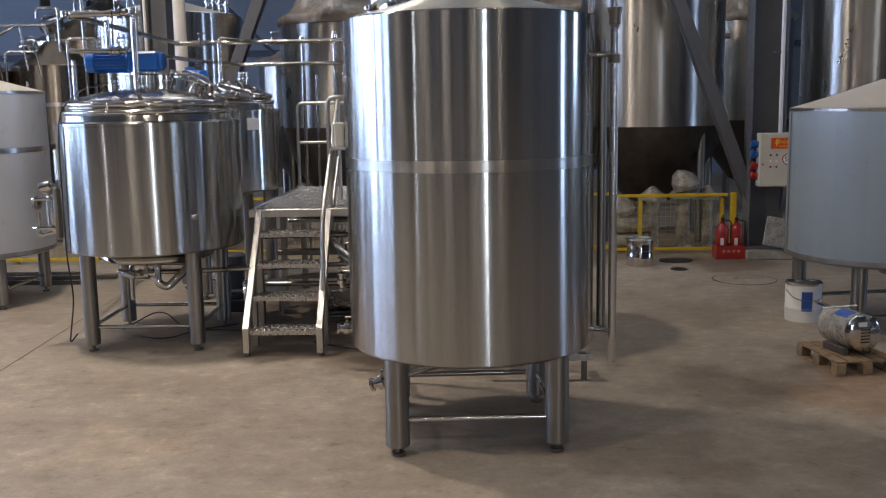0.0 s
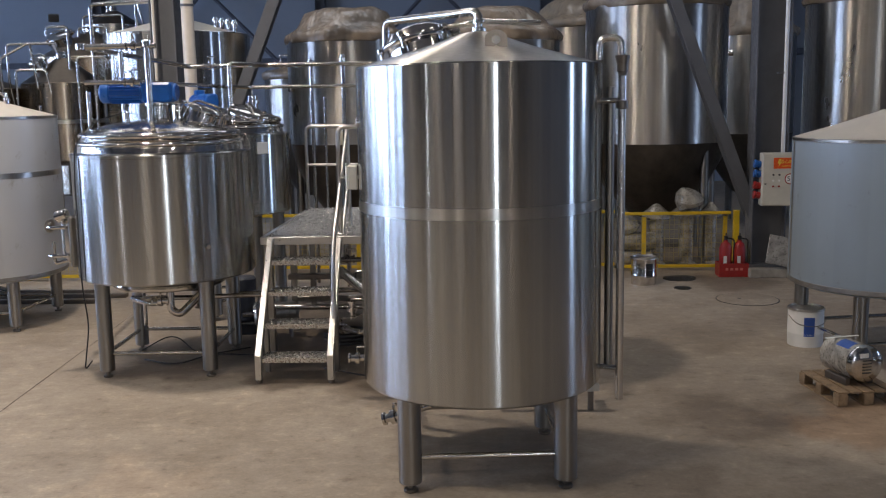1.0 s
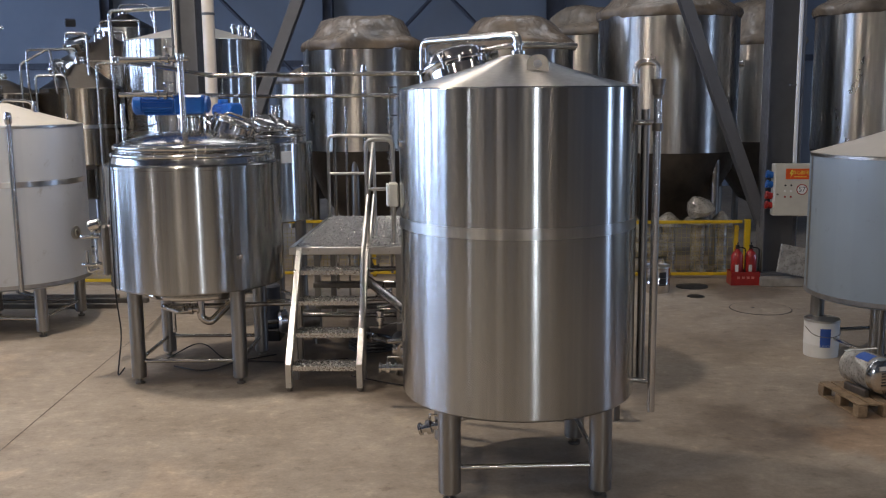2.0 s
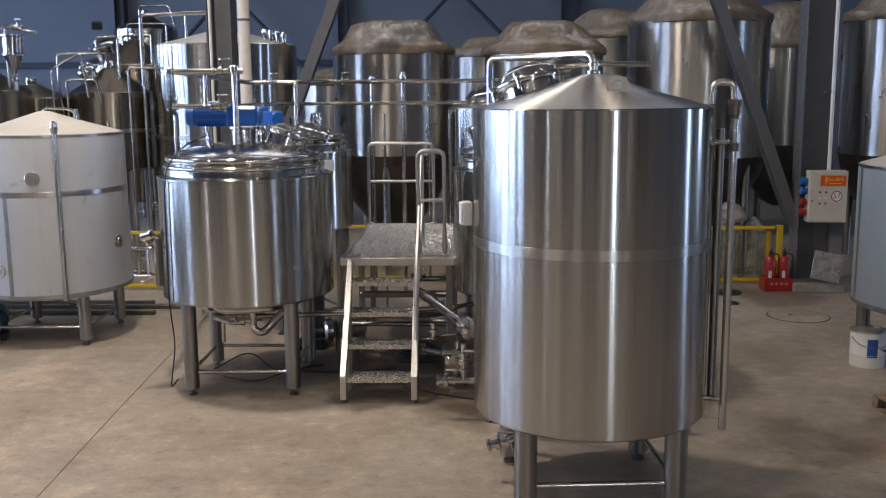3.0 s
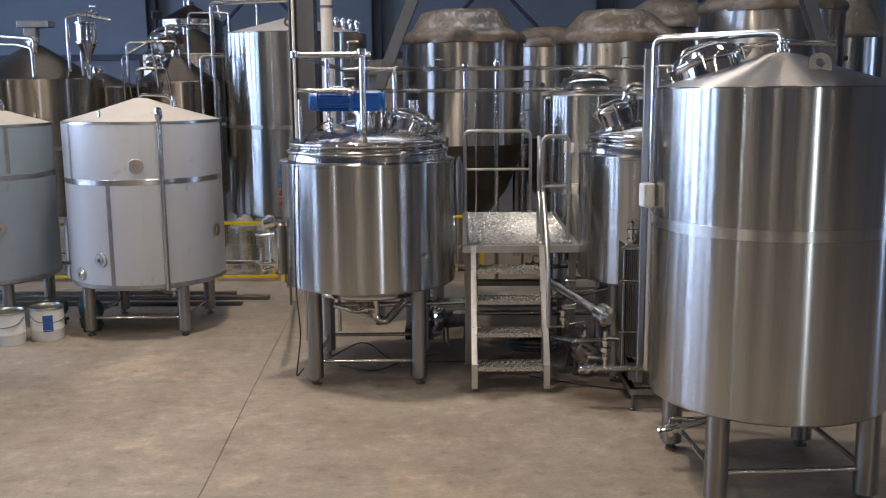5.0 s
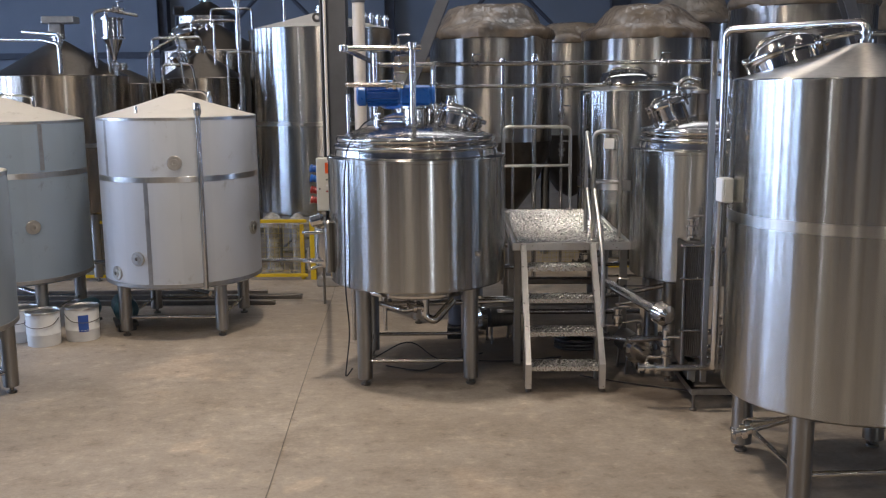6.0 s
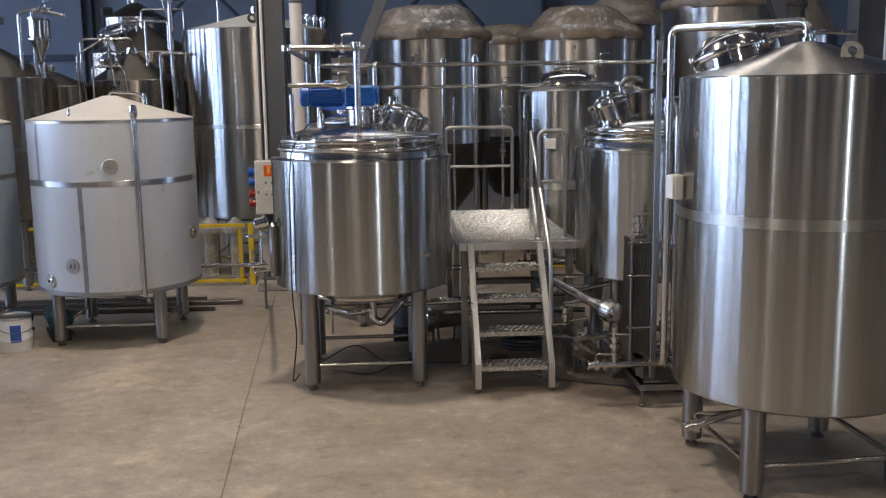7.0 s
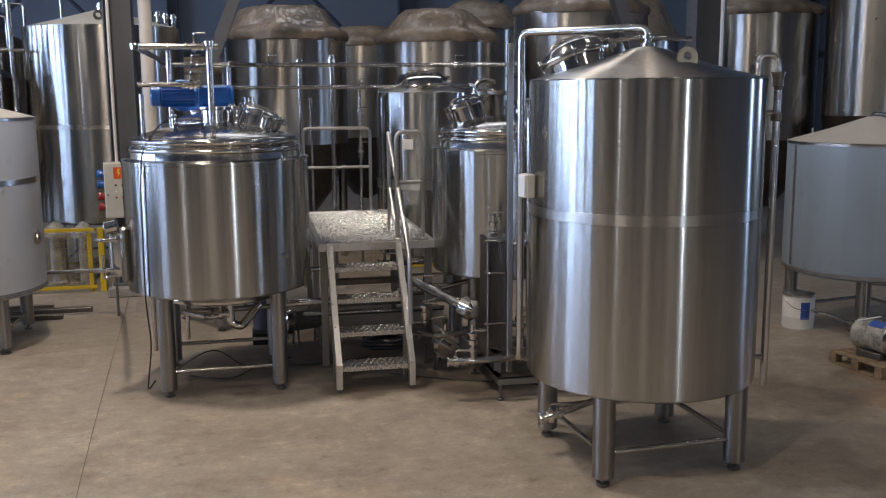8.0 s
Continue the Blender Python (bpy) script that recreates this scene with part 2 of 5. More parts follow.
WALL = plain("blue_grey_wall_panel", (0.175, 0.20, 0.245), 0.6, 0, 0.06, 0.7)
ROOF = plain("grey_roof_sheet", (0.20, 0.20, 0.21), 0.6, 0, 0.1, 0.8)
STAIN = plain("dark_floor_stain", (0.15, 0.13, 0.105), 0.5, 0, 0.3, 4)


# ---- mesh helpers ----
def ring_profile(bm, prof, seg=48, m=None, lump=0.0):
    """Revolves (radius, height) pairs about z."""
    m = m or Matrix()
    rows = []
    for r, z in prof:
        if r < 1e-5:
            rows.append([bm.verts.new(m @ Vector((0, 0, z)))])
        else:
            row = []
            for k in range(seg):
                a = 2 * math.pi * k / seg
                v = Vector((r * math.cos(a), r * math.sin(a), z))
                if lump:
                    v += Vector((v.x, v.y, 0.25)).normalized() * lump * noise.noise(v * 3.1 + m.translation)
                row.append(bm.verts.new(m @ v))
            rows.append(row)
    for a, b in zip(rows, rows[1:]):
        for k in range(seg):
            j = (k + 1) % seg
            if len(a) == 1 and len(b) == 1:
                continue
            if len(a) == 1:
                bm.faces.new((a[0], b[j], b[k]))
            elif len(b) == 1:
                bm.faces.new((a[k], a[j], b[0]))
            else:
                bm.faces.new((a[k], a[j], b[j], b[k]))
    return bm


def cyl(bm, r, z0, z1, seg=20, m=None, soft=0.0):
    c = min(soft, r * 0.5)
    if c:
        return ring_profile(bm, [(0, z0), (r - c, z0), (r, z0 + c), (r, z1 - c), (r - c, z1), (0, z1)], seg, m)
    return ring_profile(bm, [(0, z0), (r, z0), (r, z1), (0, z1)], seg, m)


def box(bm, size, m=None, bevel=0.004):
    m = m or Matrix()
    made = bmesh.ops.create_cube(bm, size=1, matrix=m @ Matrix.Diagonal((*size, 1)))
    if bevel:
        edges = list({e for v in made["verts"] for e in v.link_edges})
        bmesh.ops.bevel(bm, geom=edges, offset=bevel, segments=1, affect="EDGES")
    return bm


def at(x, y, z, rx=0, ry=0, rz=0):
    return pose(x, y, z, rx, ry, rz)


def tube(bm, pts, r, fillet=0.0, seg=12):
    """A round pipe along points, with rounded bends."""
    pts = [Vector(p) for p in pts]
    path = [pts[0]]
    for a, b, c in zip(pts, pts[1:], pts[2:]):
        u, w = (a - b), (c - b)
        f = min(fillet, u.length * 0.45, w.length * 0.45)
        if f < 1e-4:
            path.append(b)
            continue
        s, e = b + u.normalized() * f, b + w.normalized() * f
        for k in range(6):
            q = k / 5
            path.append(s * (1 - q) ** 2 + b * 2 * q * (1 - q) + e * q * q)
    path.append(pts[-1])
    side = None
    rows = []
    for k, p in enumerate(path):
        d = (path[min(k + 1, len(path) - 1)] - path[max(k - 1, 0)]).normalized()
        if side is None:
            side = d.orthogonal().normalized()
        side = (side - d * side.dot(d)).normalized()
        up = d.cross(side)
        rows.append([bm.verts.new(p + r * (math.cos(2 * math.pi * j / seg) * side + math.sin(2 * math.pi * j / seg) * up)) for j in range(seg)])
    for a, b in zip(rows, rows[1:]):
        for j in range(seg):
            i = (j + 1) % seg
            bm.faces.new((a[j], a[i], b[i], b[j]))
    bm.faces.new(rows[0][::-1])
    bm.faces.new(rows[-1])
    return bm


def part(name, bm, mat, parent=None, label="", sharp=32):
    bmesh.ops.recalc_face_normals(bm, faces=bm.faces)
    me = bpy.data.meshes.new(name)
    bm.to_mesh(me)
    bm.free()
    me.materials.append(mat)
    me.shade_smooth()
    me.set_sharp_from_angle(angle=radians(sharp))
    ob = new(name, me)
    if parent:
        ob.parent = parent
    if label:
        ob["label"] = label
    return ob


def thing(name, m, label, category, group="", kind=""):
    ob = new(name)
    ob.empty_display_size = 0.1
    ob.matrix_world = m
    return tagged(ob, label, category, group, kind)


def B():
    return bmesh.new()


def aim(p, q):
    """A pose at p whose z axis points at q."""
    p, q = Vector(p), Vector(q)
    return Matrix.Translation(p) @ (q - p).to_track_quat("Z", "Y").to_matrix().to_4x4()


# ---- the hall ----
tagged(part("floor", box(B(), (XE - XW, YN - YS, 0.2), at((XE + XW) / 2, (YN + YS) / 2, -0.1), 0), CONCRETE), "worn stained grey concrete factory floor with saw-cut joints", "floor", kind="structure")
tagged(part("wall_north", box(B(), (XE - XW + 0.6, 0.3, ZC), at((XE + XW) / 2, YN + 0.15, ZC / 2), 0), WALL), "plain blue-grey hall end wall behind the tanks", "wall", kind="structure")


def holed_wall(name, fixed, lo, hi, holes, along, label):
    """A wall with openings: holes are (from, to, bottom, top)."""
    bm = B()
    spans = []
    u = lo
    for a, b, z0, z1 in sorted(holes):
        spans += [(u, a, 0, ZC), (a, b, 0, z0), (a, b, z1, ZC)]
        u = b
    spans.append((u, hi, 0, ZC))
    for a, b, z0, z1 in spans:
        if b - a < 1e-3 or z1 - z0 < 1e-3:
            continue
        c, s = ((a + b) / 2, (z0 + z1) / 2), (b - a, z1 - z0)
        if along == "y":
            box(bm, (0.3, s[0], s[1]), at(fixed, c[0], c[1]), 0)
        else:
            box(bm, (s[0], 0.3, s[1]), at(c[0], fixed, c[1]), 0)
    return tagged(part(name, bm, WALL), label, "wall", kind="structure")


holed_wall("wall_west", XW - 0.15, YS, YN, [(wy - w / 2 - 0.1, wy + w / 2 + 0.1, 1.4, 6.2) for wy, w, _ in WEST], "y", "blue-grey hall wall with a row of tall daylight bays")
holed_wall("wall_east", XE + 0.15, YS, YN, [(wy - w / 2 - 0.1, wy + w / 2 + 0.1, 0.4, 5.2) for wy, w, _ in EAST], "y", "blue-grey hall wall with two tall narrow windows")
holed_wall("wall_south", YS - 0.15, XW, XE, [(wx - w / 2 - 0.1, wx + w / 2 + 0.1, 0.5, 5.5) for wx, w, _ in SOUTH], "x", "blue-grey hall wall with two tall narrow windows behind the aisle")
for wy, w, _ in WEST:
    win = thing("window", at(XW + 0.15, wy, 1.4), "tall narrow-paned daylight window in the side wall", "window", "side wall windows", "structure")
    for k in range(6):
        part("mullion", box(B(), (0.10, 0.20, 4.8), at(0.52, -w / 2 + w * k / 5, 2.4), 0.01), DARK_IRON, win)
    for z in (0.05, 1.6, 3.2, 4.75):
        part("transom", box(B(), (0.06, w + 0.16, 0.10), at(0.44, 0, z), 0.01), DARK_IRON, win)
tagged(part("ceiling", box(B(), (XE - XW + 0.6, YN - YS + 0.6, 0.2), at((XE + XW) / 2, (YN + YS) / 2, ZC + 0.1), 0), ROOF), "grey sheet hall roof with a long skylight", "ceiling", kind="structure")


def h_beam(bm, h, b, length, t=0.016):
    """An H section along z, web along x."""
    box(bm, (h - 2 * t, t, length), at(0, 0, length / 2), 0)
    for s in (-1, 1):
        box(bm, (t, b, length), at(s * (h / 2 - t / 2), 0, length / 2), 0.002)
    return bm


def hall_column(name, x, y, h, b, mat, label, group):
    c = thing(name, at(x, y, 0), label, "column", group, "structure")
    part("shaft", h_beam(B(), h, b, ZC), mat, c)
    part("base_plate", box(B(), (h + 0.12, b + 0.12, 0.03), at(0, 0, 0.13), 0.003), mat, c)
    part("plinth", box(B(), (0.62, 0.66, 0.115), at(0.05, 0, 0.0575), 0.012), CURB, c, "worn concrete plinth")
    return c


col_w = hall_column("steel_column", -3.61, 13.28, 0.31, 0.30, GREY_IRON, "grey painted steel H column on a concrete plinth", "portal columns")
col_e = hall_column("steel_column", 3.82, 13.45, 0.42, 0.30, GREY_IRON, "grey painted steel H column carrying an electrical box", "portal columns")
for x in (-15.65, -9.8, -3.9, 2.07, 7.95, 13.8):
    c = thing("wall_column", at(x, YN - 0.2, 0), "dark blue-grey steel column against the end wall", "column", "end wall columns", "structure")
    part("shaft", h_beam(B(), 0.26 if x != 2.07 else 0.5, 0.3, ZC), DARK_IRON, c)


# Unseen columns, added to put dark stripes into the steel's reflections.
for x in (-18.5, -15.5, -12.5, -9.5, -6.5, -3.5, -0.5, 2.5, 5.5, 8.5, 11.5):
    c = thing("wall_column", at(x, YS + 0.25, 0), "unseen dark grey column added at the rear wall to stripe reflections", "column", "rear wall columns", "structure")
    part("shaft", h_beam(B(), 0.5, 0.35, ZC), DARK_IRON, c)


def brace(p, q, w, mat, label):
    d = (Vector(q) - Vector(p)).length
    return tagged(part("diagonal_brace", h_beam(B(), w, 0.14, d, 0.012), mat), label, "brace", kind="structure")


b1 = brace((-3.55, 13.4, 0.45), (-0.42, 13.4, 8.1), 0.17, GREY_IRON, "dark grey diagonal steel brace rising from the column base")
b1.matrix_world = aim((-3.5, 13.4, 0.5), (-0.35, 13.4, 8.2))
b2 = brace((3.8, 13.5, 0.4), (0.8, 13.5, 8.1), 0.2, GREY_IRON, "dark grey diagonal steel brace rising from the column base")
b2.matrix_world = aim((3.82, 13.55, 0.35), (0.82, 13.55, 8.2))
for x0, x1 in ((-9.8, -3.9), (-3.9, 2.07), (2.07, 7.95)):
    for s in (0, 1):
        a, b = ((x0, 8.2) if s else (x0, 2.2)), ((x1, 2.2) if s else (x1, 8.2))
        rod = part("wall_brace", tube(B(), [(a[0], YN - 0.45 - 0.1 * s, a[1]), (b[0], YN - 0.45 - 0.1 * s, b[1])], 0.05), DARK_IRON)
        tagged(rod, "dark diagonal bracing rod on the end wall", "brace", "end wall bracing", "structure")
for z, h in ((3.35, 0.16),):
    tagged(part("wall_girt", box(B(), (XE - XW, 0.14, h), at((XE + XW) / 2, YN - 0.08, z), 0.005), DARK_IRON), "dark horizontal steel girt along the end wall", "girt", kind="structure")

# floor joints, as shallow dark strips of worn sealant
for pts, w in [([(-3.1, 2.0), (-3.27, 6.9), (-3.376, 8.5), (-3.488, 10.38), (-3.6, 12.3), (-3.65, 13.0)], 0.006)]:
    bm = B()
    for a, b in zip(pts, pts[1:]):
        d = Vector((b[0] - a[0], b[1] - a[1], 0))
        box(bm, (w, d.length, 0.003), Matrix.Translation(((a[0] + b[0]) / 2, (a[1] + b[1]) / 2, 0.0015)) @ Matrix.Rotation(math.atan2(-d.x, d.y), 4, "Z"), 0)
    tagged(part("floor_joint", bm, STAIN), "thin dark saw-cut joint in the concrete floor", "floor joint", kind="structure")


# ---- tanks ----
def legs(root, rr, z_top, rad, rot, brace_z, mat=None, brace_r=0.017, foot=True):
    """Four round legs on a circle, each with its foot, and the tie rails between them."""
    mat = mat or STEEL_LEG
    spots = [(rr * math.cos(radians(rot + 45 + 90 * k)), rr * math.sin(radians(rot + 45 + 90 * k))) for k in range(4)]
    for x, y in spots:
        leg = part("leg", cyl(B(), rad, 0.055, z_top, 24, at(x, y, 0), 0.006), mat, root)
        if foot:
            part("foot", cyl(cyl(B(), rad * 0.62, 0, 0.02, 16, at(x, y, 0), 0.004), 0.016, 0.018, 0.056, 10, at(x, y, 0)), STEEL_DARK, leg, "small dark levelling foot")
    for (x0, y0), (x1, y1) in zip(spots, spots[1:] + spots[:1]):
        if brace_z:
            part("tie_rail", tube(B(), [(x0, y0, brace_z), (x1, y1, brace_z)], brace_r), STEEL_PIPE, root)


def clamp_lid(bm, m, r, h, rise):
    """A round manway: neck, rim, domed lid."""
    ring_profile(bm, [(r * 0.86, -h), (r * 0.86, 0), (r, 0), (r * 1.03, 0.012), (r * 1.03, 0.03), (r, 0.042)] + [(r * 0.95 * math.cos(a), 0.045 + rise * math.sin(a)) for a in np.linspace(0.1, 1.5, 7)] + [(0, 0.045 + rise)], 36, m)
    return bm


def manway(root, m, r, h, knobs=4, rise=0.05):
    mw = part("manway", clamp_lid(B(), m, r, h, rise), STEEL_POLISH, root, "round clamped manway lid")
    bm = B()
    tube(bm, [m @ Vector((-r * 0.75, 0.02, 0.05)), m @ Vector((-r * 0.5, 0.02, 0.065 + rise)), m @ Vector((r * 0.5, 0.02, 0.065 + rise)), m @ Vector((r * 0.85, 0.02, 0.05))], 0.011, 0.05)
    part("handle", bm, STEEL_PIPE, mw)
    for k in range(knobs):
        a = 2 * math.pi * (k + 0.5) / knobs
        c = m @ Matrix.Translation((r * 1.04 * math.cos(a), r * 1.04 * math.sin(a), 0))
        part("clamp", cyl(cyl(B(), 0.010, -0.04, 0.055, 10, c), 0.022, 0.03, 0.06, 12, c, 0.006), STEEL_POLISH, mw)
    part("hinge", box(B(), (0.05, 0.09, 0.035), m @ Matrix.Translation((r * 1.1, 0, 0.03)), 0.006), STEEL_PIPE, mw)
    return mw


def valve(root, p, d, r=0.028, lever=True):
    """A small butterfly valve at p along d."""
    p, d = Vector(p), Vector(d).normalized()
    m = aim(p, p + d)
    bm = B()
    ring_profile(bm, [(0, -0.07), (r * 1.5, -0.07), (r * 1.5, -0.055), (r, -0.05), (r, -0.02), (r * 1.7, -0.015), (r * 1.7, 0.015), (r, 0.02), (r, 0.05), (r * 1.5, 0.055), (r * 1.5, 0.07), (0, 0.07)], 20, m)
    v = part("valve", bm, STEEL_POLISH, root, "polished butterfly valve")
    if lever:
        part("lever", tube(B(), [p, p + Vector((0, 0, 0.07)), p + Vector((0.0, -0.05, 0.1)), p + Vector((0.09, -0.07, 0.1))], 0.009, 0.02, 8), STEEL_PIPE, v)
    return v


# large plain storage tank at the front
def storage_tank():
    t = thing("hot_liquor_tank", at(0.246, 7.126, 0, 0, 0, 4), "large brushed stainless steel tank with conical roof on four legs", "tank")
    r, z0, z1 = 0.724, 0.565, 2.435
    part("body", ring_profile(B(), [(0.10, z0 - 0.07), (r - 0.05, z0 - 0.012), (r - 0.012, z0), (r, z0 + 0.014), (r, 1.604), (r, 1.668), (r, z1 - 0.008), (r - 0.008, z1)], 128), STEEL, t)
    part("weld_band", ring_profile(B(), [(r, 1.605), (r + 0.0012, 1.606), (r + 0.0012, 1.666), (r, 1.667)], 128), STEEL_DULL, t, "matt ground weld band round the middle")
    part("roof", ring_profile(B(), [(r - 0.008, z1), (r - 0.03, z1 + 0.006), (0.52, z1 + 0.052), (0.34, z1 + 0.103), (0.2, z1 + 0.15), (0.1, z1 + 0.187), (0.045, z1 + 0.196), (0, z1 + 0.196)], 96), STEEL_ROOF, t)
    legs(t, 0.637, z0 + 0.03, 0.068, 0, 0.205, brace_r=0.018)
    m = t.matrix_world.inverted()
    L = lambda x, y, z: m @ Vector((x, y, z))
    # outlet pipe from the roof's peak, over and down behind
    vp = part("vent_pipe", tube(B(), [L(0.25, 7.126, 2.6), L(0.25, 7.126, 2.75), L(-0.363, 7.81, 2.755), L(-0.363, 7.81, 0.5), L(-0.363, 8.1, 0.4)], 0.025, 0.06, 16), STEEL_PIPE, t, "polished pipe from the roof peak down the back")
    part("union", cyl(cyl(B(), 0.044, 2.63, 2.655, 20, m @ at(0.25, 7.126, 0), 0.004), 0.038, 2.68, 2.7, 20, m @ at(0.25, 7.126, 0), 0.004), STEEL_POLISH, vp)
    manway(t, m @ at(-0.12, 7.38, 2.555, -14, -15, 0), 0.225, 0.13, 5, 0.085)
    part("spray_pipe", tube(B(), [L(-0.02, 7.3, 2.66), L(0.25, 7.22, 2.70), L(0.62, 7.30, 2.69)], 0.016, 0.04), STEEL_PIPE, t)
    # lifting lug
    bm = B()
    lug = m @ at(0.345, 6.75, 2.475, -12, 0, 0)
    ring = [(0.062 * math.cos(a), 0.0, 0.095 + 0.05 * math.sin(a)) for a in np.linspace(0, math.pi, 9)]
    outer = [(-0.062, 0, 0.0)] + [(-0.062, 0, 0.095)] + [(-x, y, z) for x, y, z in ring[1:-1]] + [(0.062, 0, 0.095), (0.062, 0, 0.0)]
    hole = [(0.026 * math.cos(a), 0, 0.09 + 0.026 * math.sin(a)) for a in np.linspace(math.pi * 1.5, -math.pi * 0.5, len(outer))]
    for s in (-0.007, 0.007):
        vo = [bm.verts.new(lug @ Vector((x, s, z))) for x, y, z in outer]
        vi = [bm.verts.new(lug @ Vector((x, s, z))) for x, y, z in hole]
        for k in range(len(outer) - 1):
            bm.faces.new((vo[k], vo[k + 1], vi[k + 1], vi[k]))
        if s < 0:
            o1, i1 = vo, vi
    for k in range(len(outer) - 1):
        bm.faces.new((o1[k], o1[k + 1], vo[k + 1], vo[k]))
        bm.faces.new((i1[k], i1[k + 1], vi[k + 1], vi[k]))
    part("lifting_lug", bm, STEEL_LEG, t, "welded lifting lug with a round hole")
    part("lug_pad", box(B(), (0.19, 0.10, 0.008), m @ at(0.345, 6.735, 2.478, 14, 0, 0), 0.003), STEEL_POLISH, t)
    # level gauge on the side
    g = part("level_gauge", tube(B(), [L(0.94, 7.0, 2.45), L(0.94, 7.0, 2.575), L(1.06, 6.99, 2.575), L(1.07, 6.99, 2.36)], 0.021, 0.05, 14), STEEL_PIPE, t, "bent steel vent tube over the gauge")
    part("gauge_tube", cyl(B(), 0.024, 0.44, 2.4, 18, m @ at(1.07, 6.99, 0)), STEEL_PIPE, g)
    part("gauge_drain", cyl(B(), 0.026, 0.62, 2.3, 18, m @ at(1.015, 7.08, 0)), STEEL_LEG, g, "thin second tube behind the gauge")
    part("funnel", ring_profile(B(), [(0.024, 2.36), (0.026, 2.40), (0.045, 2.47), (0.045, 2.475), (0.0, 2.475)], 20, m @ at(1.07, 6.99, 0)), STEEL_DARK, g)
    for z in (0.63, 2.22):
        part("gauge_stub", tube(B(), [L(0.93, 7.05, z), L(1.07, 6.99, z)], 0.017), STEEL_POLISH, g)
    for z in (2.17, 2.38):
        part("gauge_clamp", cyl(B(), 0.034, z, z + 0.05, 16, m @ at(1.07, 6.99, 0), 0.005), STEEL_DARK, g)
    # drain with valve, junction box, thermometer
    part("drain_pipe", tube(B(), [L(0.3, 7.1, 0.52), L(0.3, 7.1, 0.43), L(0.1, 7.15, 0.40), L(-0.3, 7.22, 0.26)], 0.022, 0.06), STEEL_PIPE, t)
    valve(t, L(-0.32, 7.23, 0.25), m.to_3x3() @ Vector((-1, 0.15, -0.3)))
    part("outlet_pipe", tube(B(), [L(0.32, 7.3, 0.5), L(0.32, 7.3, 0.44), L(-0.25, 7.4, 0.42)], 0.02, 0.05), STEEL_PIPE, t)
    jb = part("junction_box", box(B(), (0.06, 0.10, 0.145), m @ at(-0.52, 7.12, 1.79, 0, 0, 8), 0.008), CREAM, t, "small pale grey junction box")
    part("box_lid", box(B(), (0.012, 0.092, 0.137), m @ at(-0.556, 7.115, 1.79, 0, 0, 8), 0.004), WHITE, jb)
    part("cable_post", box(B(), (0.042, 0.042, 2.40), m @ at(-0.36, 8.1, 1.50), 0.004), STEEL_LEG, t, "tall square stainless post")
    part("side_pocket", cyl(B(), 0.03, 0, 0.05, 16, m @ aim((-0.42, 6.97, 2.12), (-0.7, 6.9, 2.12)), 0.005), STEEL_POLISH, t)


storage_tank()


